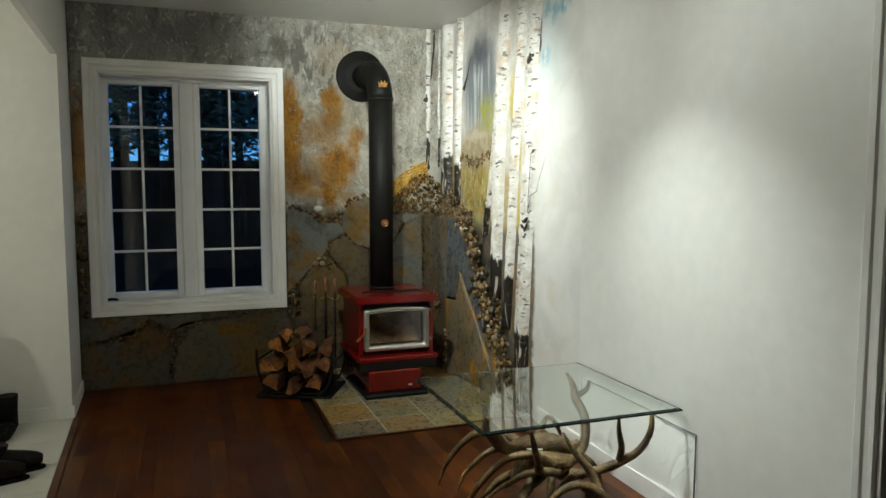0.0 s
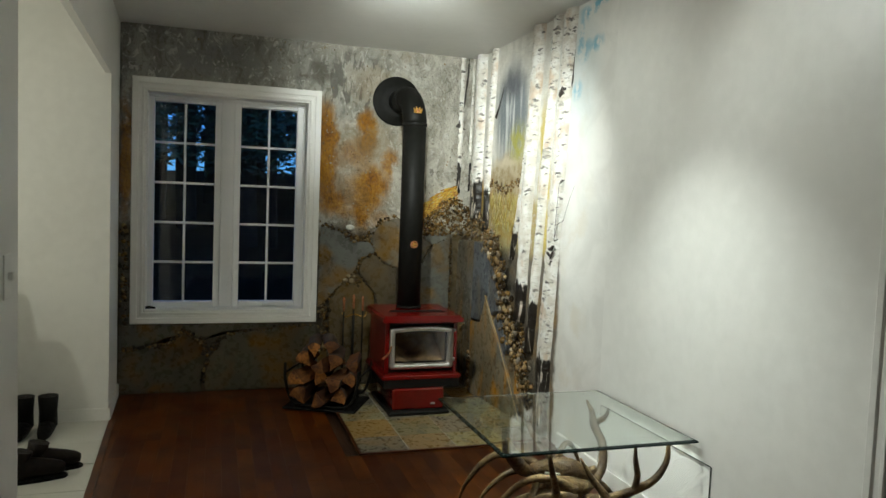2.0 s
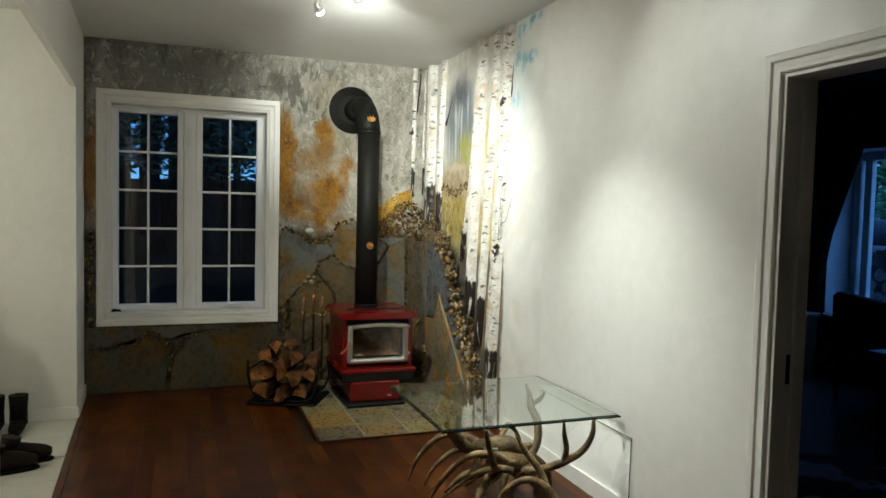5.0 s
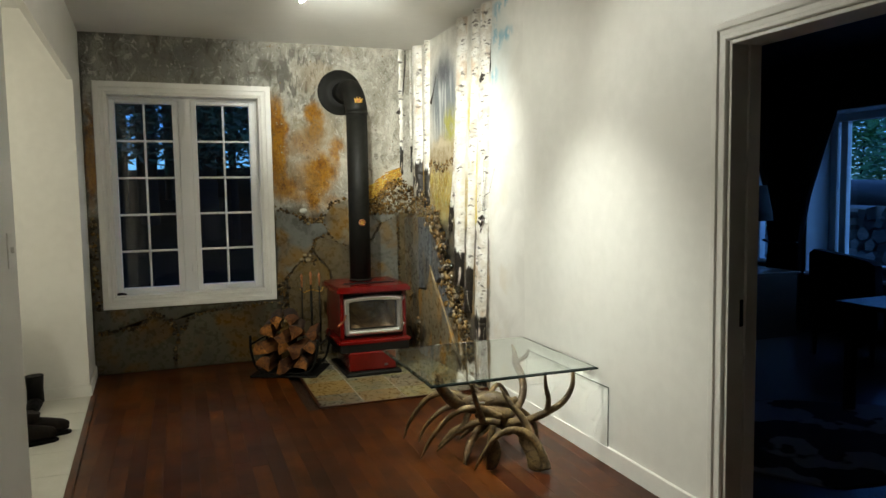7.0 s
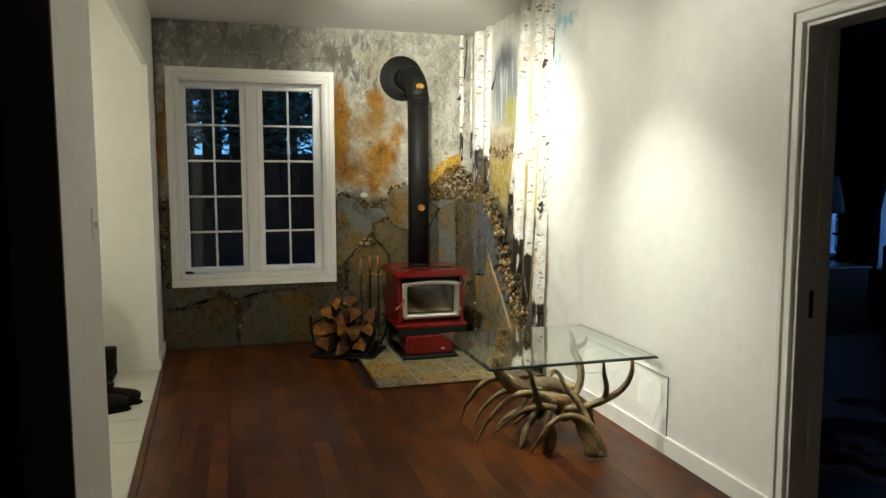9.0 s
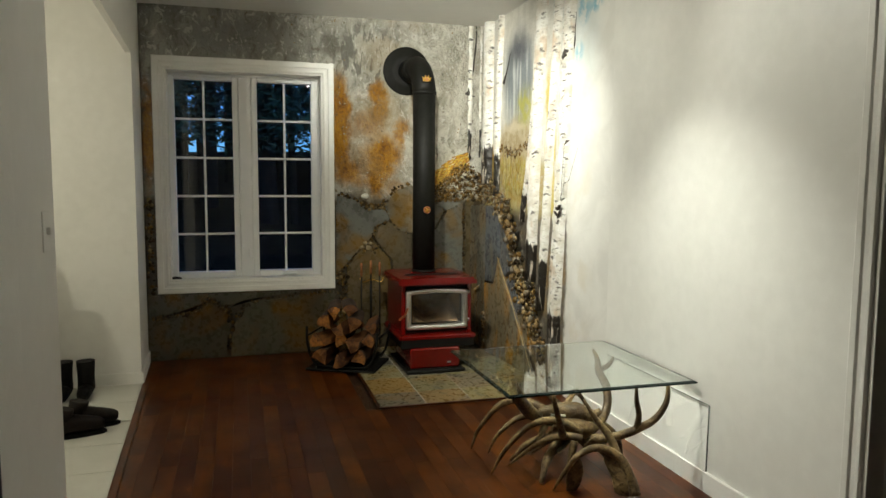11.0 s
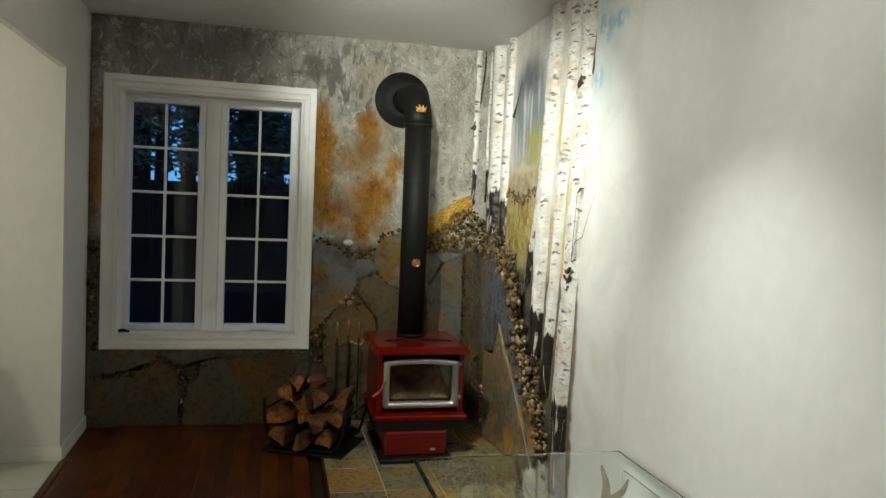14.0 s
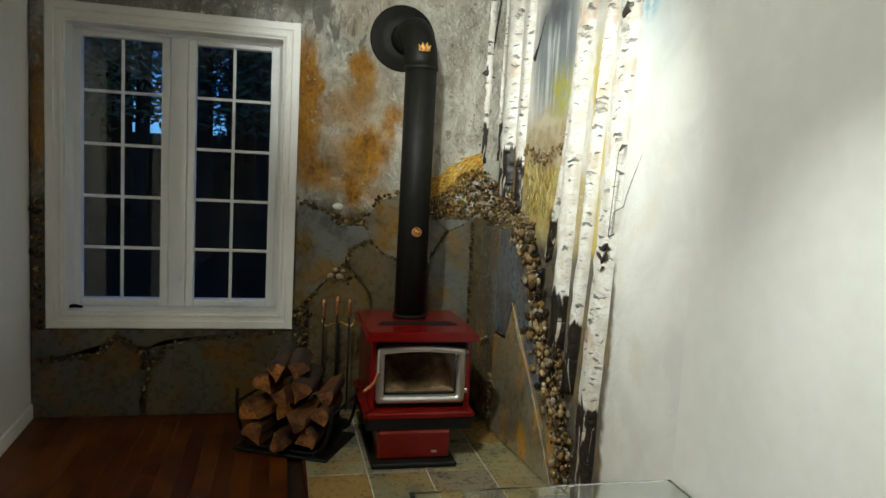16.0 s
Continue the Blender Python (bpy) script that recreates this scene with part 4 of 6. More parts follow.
def firewood(x, z, w, h, roll, y0, y1, seed, yaw):
    """A split log along y: a wedge with rounded bark on one side, torn faces and sawn ends."""
    rnd = random.Random(seed)
    half = rnd.uniform(38, 62)
    size = rnd.uniform(0.88, 1.12) * math.sqrt(w * h)
    y0 += rnd.uniform(-0.03, 0.06)
    pts = [(-0.62 * size, rnd.uniform(-0.1, 0.1) * size)]
    for k in range(3):  # lower split face
        pts.append((size * (-0.28 + 0.32 * k) + rnd.uniform(-0.06, 0.06) * size, -size * (0.24 + 0.26 * k) * half / 55 * rnd.uniform(0.85, 1.1)))
    for k in range(6):  # bark arc
        a = radians(half * (-1 + 2 * k / 5))
        pts.append((size * (-0.15 + 1.0 * math.cos(a)) * rnd.uniform(0.95, 1.03), size * math.sin(a) * rnd.uniform(0.95, 1.03)))
    for k in (2, 1, 0):
        pts.append((size * (-0.28 + 0.32 * k) + rnd.uniform(-0.06, 0.06) * size, size * (0.24 + 0.26 * k) * half / 55 * rnd.uniform(0.85, 1.1)))
    n = len(pts)
    log = thing("firewood_log", (x, y0, max(z - h, 0.01)), "split firewood log with rough sawn end stacked in the rack", "firewood", "logs in the rack")
    bm = bmesh.new()
    rings = []
    bow, twist = rnd.uniform(-0.012, 0.012), rnd.uniform(-0.2, 0.2)
    for j in range(7):
        u = j / 6
        y = y0 + (y1 - y0) * u
        c, s = math.cos(radians(roll) + twist * u), math.sin(radians(roll) + twist * u)
        row = []
        for i, (p, q) in enumerate(pts):
            m = 1 + 0.10 * noise.noise(Vector((p * 14, q * 14, y * 7 + seed)))
            p, q = p * m, q * m
            slip = 0.012 * noise.noise(Vector((p * 20, q * 20, seed))) if j in (0, 6) else 0
            row.append(bm.verts.new((x + p * c - q * s, y + slip, z + p * s + q * c + bow * math.sin(math.pi * u))))
        rings.append(row)
    for a, b in zip(rings, rings[1:]):
        for k in range(n):
            bark = 4 <= k <= 8
            f = bm.faces.new((a[k], a[(k + 1) % n], b[(k + 1) % n], b[k]))
            f.material_index, f.smooth = (2 if bark else 0), bark
    for ring, sign in ((rings[0], -1), (rings[-1], 1)):
        mid = bm.verts.new(sum((v.co for v in ring), Vector()) / n + Vector((0, sign * 0.004, 0)))
        for k in range(n):
            bm.faces.new((ring[k], ring[(k + 1) % n], mid)).material_index = 1
    bmesh.ops.recalc_face_normals(bm, faces=bm.faces[:])
    bmesh.ops.rotate(bm, verts=bm.verts, cent=(x, y0, z), matrix=Euler((0, 0, radians(yaw))).to_matrix())
    part("log_body", bm, [LOGWOOD, LOGEND, BARK], log)
    return log


WOODPILE = []
LOGS = ((0.600, 0.115, 0.085, 0.072, 115, 4.90, 4), (0.745, 0.110, 0.085, 0.068, -70, 4.89, -4), (0.905, 0.120, 0.095, 0.078, 20, 4.91, 5),
        (0.575, 0.250, 0.090, 0.076, 160, 4.885, -6), (0.715, 0.235, 0.085, 0.070, 60, 4.93, 6), (0.860, 0.250, 0.084, 0.074, -35, 4.89, -5), (0.985, 0.265, 0.072, 0.062, 10, 4.90, 8),
        (0.600, 0.385, 0.092, 0.074, 130, 4.96, 8), (0.735, 0.365, 0.095, 0.068, -110, 4.90, -10), (0.870, 0.385, 0.098, 0.072, 70, 4.92, 12), (0.990, 0.365, 0.064, 0.062, -20, 4.95, 10),
        (0.680, 0.470, 0.088, 0.054, 95, 4.98, 16), (0.815, 0.490, 0.100, 0.056, 80, 4.95, 20))
for i, (x, z, w, h, roll, y0, yaw) in enumerate(LOGS):
    x, z = 0.80 + (x - 0.79) * 0.84, 0.03 + (z - 0.03) * 0.88
    WOODPILE.append(firewood(x, z, w, h, roll, y0, y0 + 0.36, 40 + i, yaw))

# the loaded rack stands turned a little towards the room
TURN = Matrix.Translation((0.775, 5.13, 0)) @ Matrix.Rotation(radians(-26), 4, "Z") @ Matrix.Translation((-0.775, -5.11, 0))
for ob in [rack] + WOODPILE:
    ob.matrix_world = TURN @ Matrix.Translation(ob.location)

# ---- glass table on antlers ----
GX0, GX1, GY0, GY1, GZ = 1.072, 1.998, 2.575, 3.440, 0.500
table = thing("glass_coffee_table", (1.55, 2.95, 0), "square glass coffee table on a base of weathered antlers", "coffee table")
bm = box((GX0 + 0.012, GY0 + 0.012, GZ - 0.016), (GX1 - 0.012, GY1 - 0.012, GZ))
gt = part("glass_top", bm, TABLEGLASS, table, "clear plate glass top")
gt.visible_shadow = False
o = [(GX0, GY0), (GX1, GY0), (GX1, GY1), (GX0, GY1)]
i_ = [(GX0 + 0.012, GY0 + 0.012), (GX1 - 0.012, GY0 + 0.012), (GX1 - 0.012, GY1 - 0.012), (GX0 + 0.012, GY1 - 0.012)]
bm = bmesh.new()
loops = [[bm.verts.new((p[0], p[1], z)) for p in ring] for ring, z in ((i_, GZ), (o, GZ - 0.005), (o, GZ - 0.012), (i_, GZ - 0.016))]
for a, b in zip(loops, loops[1:]):
    for k in range(4):
        bm.faces.new((a[k], a[(k + 1) % 4], b[(k + 1) % 4], b[k]))
bmesh.ops.recalc_face_normals(bm, faces=bm.faces[:])
part("bevelled_edge", bm, EDGEGLASS, gt, "dark green bevelled glass edge")


def palm(bm, rim, thick=0.013):
    """A flat palmate web between tines: a rounded plate over a rim of points."""
    b = bmesh.new()
    run = [Vector(p) for p in spline(rim + rim[:1], 4)[:-1]]
    mid = sum(run, Vector()) / len(run)
    normal = sum(((p - mid).cross(q - mid) for p, q in zip(run, run[1:] + run[:1])), Vector()).normalized()
    loops = []
    for share, off in ((0.0, 0.5), (0.55, 0.5), (0.92, 0.32), (1.0, 0.0), (0.92, -0.32), (0.55, -0.5), (0.0, -0.5)):
        if share == 0:
            loops.append([b.verts.new(mid + normal * off * thick)])
        else:
            loops.append([b.verts.new(mid + (p - mid) * share + normal * off * thick) for p in run])
    n = len(run)
    for k in range(n):
        j = (k + 1) % n
        b.faces.new((loops[0][0], loops[1][k], loops[1][j])), b.faces.new((loops[-1][0], loops[-2][j], loops[-2][k]))
        for a, c in zip(loops[1:-1], loops[2:-1]):
            b.faces.new((a[k], c[k], c[j], a[j]))
    merge(bm, b)


def antler_part(branches, name="antler", palms=()):
    bm = bmesh.new()
    for pts in branches:
        tube(spline(pts, 5), 10, bm, 0.10)
    for rim in palms:
        palm(bm, rim)
    bmesh.ops.recalc_face_normals(bm, faces=bm.faces[:])
    for v in bm.verts:
        v.co = Vector((v.co.x * 1.02 - 0.038, v.co.y * 1.0 + 0.052, v.co.z * GZ / 0.492))
    part(name, bm, ANTLER, table, smooth=True)


TZ = 0.475
antler_part([  # front right: burr on the floor, arch to the left, fork up to the glass
    [(1.668, 2.475, 0.016, 0.026), (1.660, 2.500, 0.085, 0.022), (1.625, 2.545, 0.165, 0.021), (1.540, 2.580, 0.205, 0.018), (1.445, 2.590, 0.175, 0.014), (1.385, 2.610, 0.085, 0.010), (1.352, 2.640, 0.004, 0.004)],
    [(1.625, 2.560, 0.170, 0.020), (1.600, 2.600, 0.250, 0.018), (1.545, 2.630, 0.325, 0.013), (1.495, 2.640, 0.410, 0.004)],
], palms=[[(1.655, 2.505, 0.100), (1.610, 2.555, 0.170), (1.560, 2.570, 0.160), (1.590, 2.545, 0.075), (1.600, 2.525, 0.012), (1.655, 2.485, 0.012)],
          [(1.400, 2.605, 0.010), (1.450, 2.600, 0.012), (1.475, 2.590, 0.100), (1.450, 2.592, 0.170), (1.405, 2.602, 0.100)]])
antler_part([
    [(1.585, 2.720, 0.190, 0.024), (1.655, 2.640, 0.225, 0.020), (1.740, 2.590, 0.270, 0.019), (1.815, 2.560, 0.325, 0.016), (1.858, 2.550, 0.400, 0.013), (1.862, 2.548, TZ, 0.008)],
    [(1.735, 2.592, 0.268, 0.016), (1.735, 2.575, 0.340, 0.014), (1.712, 2.560, 0.410, 0.011), (1.706, 2.555, TZ, 0.006)],
])
antler_part([
    [(1.560, 2.780, 0.190, 0.024), (1.650, 2.790, 0.235, 0.022), (1.715, 2.830, 0.300, 0.021), (1.735, 2.880, 0.375, 0.020), (1.735, 2.960, 0.430, 0.019), (1.790, 3.080, 0.455, 0.014), (1.835, 3.220, TZ, 0.006)],
    [(1.740, 2.970, 0.432, 0.016), (1.815, 3.000, 0.450, 0.012), (1.870, 3.060, TZ, 0.005)],
])
antler_part([
    [(1.545, 2.760, 0.215, 0.024), (1.430, 2.790, 0.270, 0.019), (1.320, 2.830, 0.245, 0.016), (1.215, 2.870, 0.130, 0.012), (1.145, 2.885, 0.004, 0.004)],
    [(1.430, 2.720, 0.225, 0.019), (1.385, 2.640, 0.290, 0.016), (1.330, 2.570, 0.390, 0.013), (1.300, 2.545, TZ, 0.008)],
    [(1.520, 2.700, 0.205, 0.020), (1.450, 2.730, 0.215, 0.017), (1.370, 2.800, 0.175, 0.013), (1.290, 2.910, 0.060, 0.008), (1.262, 2.960, 0.004, 0.004)],
])
antler_part([
    [(1.520, 3.000, 0.220, 0.025), (1.400, 3.100, 0.275, 0.020), (1.290, 3.170, 0.240, 0.017), (1.195, 3.215, 0.110, 0.011), (1.156, 3.225, 0.004, 0.004)],
    [(1.400, 3.060, 0.215, 0.018), (1.320, 3.060, 0.190, 0.014), (1.240, 3.080, 0.110, 0.010), (1.205, 3.100, 0.020, 0.004)],
    [(1.430, 2.960, 0.230, 0.020), (1.330, 2.860, 0.300, 0.028), (1.240, 2.770, 0.390, 0.026), (1.190, 2.720, TZ, 0.012)],
], palms=[[(1.185, 2.715, 0.470), (1.235, 2.770, 0.395), (1.350, 2.840, 0.300), (1.430, 2.930, 0.225), (1.370, 2.950, 0.225), (1.270, 2.850, 0.310), (1.190, 2.775, 0.420)]])
antler_part([  # low tangle under the middle, thickened with added beams to shade the floor
    [(1.330, 2.720, 0.010, 0.010), (1.390, 2.790, 0.090, 0.020), (1.500, 2.880, 0.135, 0.026), (1.620, 2.980, 0.120, 0.022), (1.720, 3.060, 0.020, 0.010)],
    [(1.500, 2.880, 0.140, 0.022), (1.480, 2.980, 0.100, 0.016), (1.430, 3.070, 0.008, 0.006)],
], palms=[[(1.430, 2.760, 0.120), (1.530, 2.800, 0.165), (1.640, 2.900, 0.150), (1.600, 3.000, 0.110), (1.480, 2.940, 0.105)]])
antler_part([
    [(1.290, 3.010, 0.008, 0.008), (1.380, 2.980, 0.100, 0.018), (1.500, 2.900, 0.150, 0.024), (1.610, 2.790, 0.150, 0.022), (1.700, 2.690, 0.070, 0.014), (1.730, 2.650, 0.006, 0.006)],
    [(1.560, 2.840, 0.155, 0.020), (1.660, 2.860, 0.110, 0.015), (1.760, 2.900, 0.010, 0.006)],
    [(1.480, 2.700, 0.200, 0.018), (1.460, 2.690, 0.110, 0.016), (1.440, 2.680, 0.008, 0.007)],
], palms=[[(1.560, 2.690, 0.205), (1.650, 2.720, 0.190), (1.690, 2.790, 0.130), (1.620, 2.800, 0.095), (1.550, 2.760, 0.130)]])
antler_part([  # far side
    [(1.640, 3.290, 0.014, 0.024), (1.660, 3.250, 0.110, 0.022), (1.640, 3.150, 0.200, 0.022), (1.560, 3.050, 0.225, 0.020), (1.450, 2.950, 0.200, 0.018), (1.360, 2.840, 0.140, 0.013)],
    [(1.655, 3.200, 0.160, 0.018), (1.760, 3.270, 0.240, 0.014), (1.850, 3.310, 0.150, 0.010), (1.890, 3.330, 0.004, 0.004)],
    [(1.640, 3.160, 0.195, 0.018), (1.560, 3.260, 0.300, 0.014), (1.500, 3.320, TZ, 0.007)],
])
antler_part([  # right side
    [(1.820, 2.860, 0.006, 0.006), (1.800, 2.860, 0.110, 0.014), (1.730, 2.880, 0.190, 0.020), (1.620, 2.880, 0.215, 0.023), (1.500, 2.880, 0.225, 0.022), (1.420, 2.880, 0.240, 0.020)],
    [(1.640, 2.820, 0.225, 0.020), (1.560, 2.870, 0.265, 0.024), (1.480, 2.930, 0.270, 0.020), (1.410, 2.960, 0.255, 0.012)],
])
antler_part([  # skull plate in the middle
    [(1.420, 2.960, 0.250, 0.026), (1.500, 2.900, 0.275, 0.046), (1.570, 2.850, 0.275, 0.050), (1.640, 2.830, 0.265, 0.030), (1.680, 2.820, 0.280, 0.022)],
    [(1.440, 2.840, 0.235, 0.030), (1.540, 2.800, 0.225, 0.040), (1.620, 2.780, 0.215, 0.030)],
], "skull_plate")
part("name_plate", prism([(1.362, 2.777), (1.423, 2.747), (1.431, 2.764), (1.37, 2.794)], "z", 0.323, 0.329, 0.001), CHROME, table, "small shiny metal plate")

panel = thing("leaning_glass_sheet", (RIGHT - 0.03, 2.9, 0), "clear glass sheet standing on the baseboard against the wall", "glass sheet")
py0, py1, pz = 2.500, 3.42, 0.405
bm = bmesh.new()
q = [(RIGHT - 0.0125, 0.0955), (RIGHT - 0.0065, 0.0955), (RIGHT - 0.003, pz), (RIGHT - 0.009, pz)]
b = bmesh.new()
rows = [[b.verts.new((x, y, z)) for x, z in q] for y in (py0 + 0.004, py1)]
for k in range(4):
    b.faces.new((rows[0][k], rows[0][(k + 1) % 4], rows[1][(k + 1) % 4], rows[1][k]))
b.faces.new(rows[0][::-1]), b.faces.new(rows[1])
bmesh.ops.recalc_face_normals(b, faces=b.faces[:])
gp = part("sheet", b, SHEETGLASS, panel)
gp.visible_shadow = False
bm = bmesh.new()
tube([(RIGHT - 0.0095, py0, 0.0985, 0.0026), (RIGHT - 0.0065, py0, pz, 0.0026)], 6, bm)
tube([(RIGHT - 0.0065, py0, pz, 0.0022), (RIGHT - 0.0065, py1, pz, 0.0022)], 6, bm)
part("polished_edge", bm, SHEETEDGE, panel, "grey-green polished edge")

# ---- ceiling rail with halogen heads ----
rail = thing("track_light", (0.80, 3.20, CEILING), "brushed ceiling rail with small halogen heads", "track light")
part("rail_bar", tube(spline([(0.625, 3.665, CEILING - 0.052, 0.008), (0.71, 3.47, CEILING - 0.052, 0.010), (0.80, 3.18, CEILING - 0.052, 0.010), (0.935, 2.80, CEILING - 0.052, 0.010), (1.02, 2.58, CEILING - 0.052, 0.008)]), 8), CHROME, rail)
part("canopy", lathe((0.86, 3.0, CEILING), ((0.055, 0.0), (0.055, -0.018), (0.030, -0.036), (0.012, -0.050))), CHROME, rail)
for eye, aim, watts, cone in HEADS:
    d = (Vector(aim) - Vector(eye)).normalized()
    e = Vector(eye)
    head = part("head_stem", tube([(e.x, e.y, CEILING - 0.05, 0.006), (e.x, e.y, e.z + 0.085, 0.005)], 8), CHROME, rail)
    c = e - d * 0.012
    part("head_cup", tube([(*(e + Vector((0, 0, 0.085))), 0.012), (*(c - d * 0.045), 0.013), (*(c - d * 0.02), 0.022), (*(c - d * 0.004), 0.028)], 16), CHROME, head)
    part("halogen_bulb", tube([(*(e - d * 0.008), 0.010), (*(e - d * 0.002), 0.022), (*(e + d * 0.001), 0.022)], 16), BULB, head, "glowing halogen bulb").visible_shadow = False

# ---- entry ----
lampe = thing("entry_wall_lamp", (-2.6, 3.40, 1.75), "small frosted wall lamp lighting the entry", "wall lamp")
part("wall_plate", lathe((-2.6, 3.40, 1.75), ((0.06, 0.0), (0.06, 0.015), (0.015, 0.03), (0.012, 0.16)), axis="x"), TRIM, lampe)
boot = thing("winter_boots", (-1.0, 4.76, 0), "pair of tall black boots standing on white tile", "boots")
for dx in (0.0, -0.13):
    b0 = part("shaft", tube([(-0.985 + dx, 4.80, 0.05, 0.052), (-0.985 + dx, 4.80, 0.14, 0.050), (-0.985 + dx, 4.80, 0.235, 0.056)], 14), RUBBER, boot)
    part("foot", tube(spline([(-0.985 + dx, 4.83, 0.045, 0.042), (-0.985 + dx, 4.76, 0.048, 0.046), (-0.982 + dx, 4.68, 0.040, 0.040), (-0.980 + dx, 4.62, 0.034, 0.026)]), 12), RUBBER, boot)
shoe = thing("work_shoes", (-0.85, 4.03, 0), "worn dark brown leather work shoes on white tile", "shoes")
for dy in (0.0, 0.13):
    o_ = 0.05 * (dy > 0) - 0.04
    part("sole", prism([(-0.99 + o_, 3.93 + dy), (-0.80 + o_, 3.975 + dy), (-0.715 + o_, 4.01 + dy), (-0.70 + o_, 4.04 + dy), (-0.73 + o_, 4.065 + dy), (-0.83 + o_, 4.055 + dy), (-0.99 + o_, 4.02 + dy)], "z", 0.0, 0.026, 0.005), RUBBER, shoe, "thick black sole")
    part("upper", tube(spline([(-0.97 + o_, 3.975 + dy, 0.068, 0.046), (-0.90 + o_, 3.990 + dy, 0.080, 0.054), (-0.82 + o_, 4.012 + dy, 0.072, 0.046), (-0.745 + o_, 4.032 + dy, 0.060, 0.036), (-0.715 + o_, 4.042 + dy, 0.055, 0.022)]), 12), BROWNLEATHER, shoe)
    part("ankle", tube([(-0.93 + o_, 3.98 + dy, 0.06, 0.050), (-0.91 + o_, 3.985 + dy, 0.125, 0.048), (-0.90 + o_, 3.988 + dy, 0.168, 0.050)], 14), BROWNLEATHER, shoe)
# unseen board, added and outlined only to throw a stepped shadow on the wall
caster = thing("stepped_shelf", (-1.5, 4.5, 0), "unseen stepped board added to cast the entry wall's shadow", "shelf")
part("side_board", prism([(-1.75, 0), (-1.172, 0), (-1.212, 0.577), (-1.313, 0.876), (-1.427, 0.876), (-1.466, 1.092), (-1.75, 1.092)], "y", 4.50, 4.56, 0.004), TRIM, caster)


# ---- relief of the mural ----
SQUEEZE, DROP = 0.966, 0.012
mural = thing("mural_relief", (1.3, BACK, 0), "mural relief of slate slabs, glazed pebbles and birch trunks", "mural")


def plaster_sheet(x0, x1, z0, z1):
    """Trowelled crust of the upper mural: ridges and lumps a few millimetres high."""
    bm = bmesh.new()
    nx, nz = int((x1 - x0) / 0.009), int((z1 - z0) / 0.009)
    rows = []
    for j in range(nz + 1):
        z = z0 + (z1 - z0) * j / nz
        rows.append([])
        for i in range(nx + 1):
            x = x0 + (x1 - x0) * i / nx
            a = noise.noise(Vector((x * 4 + 3, z * 3, 1)))
            b = 1 - abs(noise.noise(Vector((x * 17 + a * 2.5, z * 9, 4)))) * 2
            c = noise.noise(Vector((x * 42, z * 34, 7)))
            d = max(noise.noise(Vector((x * 75, z * 60, 9))), 0)
            h = 0.010 + 0.0035 * a + 0.0062 * b + 0.0034 * c + 0.0045 * d
            rows[-1].append(bm.verts.new((x, BACK - max(h, 0.001), z)))
    for r0, r1 in zip(rows, rows[1:]):
        for i in range(nx):
            bm.faces.new((r0[i], r0[i + 1], r1[i + 1], r1[i])).smooth = True
    bmesh.ops.recalc_face_normals(bm, faces=bm.faces[:])
    part("plaster_crust", bm, MURAL, mural, "silver and ochre trowelled plaster")


plaster_sheet(-0.688, 2.012, 2.336, CEILING)
plaster_sheet(0.739, 2.012, 1.22, 2.336)
plaster_sheet(-0.688, -0.626, 0.54, 2.336)


def stone(points, depth, material=STONE, axis="y", face=None, name="slate_slab"):
    cx, cz = sum(p[0] for p in points) / len(points), sum(p[1] for p in points) / len(points)
    reach = sum(math.hypot(p[0] - cx, p[1] - cz) for p in points) / len(points)
    points = [(cx + (x - cx) * (1 + 0.023 / reach), cz + (z - cz) * (1 + 0.023 / reach)) for x, z in points]
    if axis == "y":
        bm = prism(points, "y", BACK + 0.004, BACK - depth, 0.008)
    else:
        bm = prism(points, "x", RIGHT + 0.004, face - depth, 0.008)
    bmesh.ops.triangulate(bm, faces=[f for f in bm.faces if len(f.verts) > 4])
    part(name, bm, material, mural)


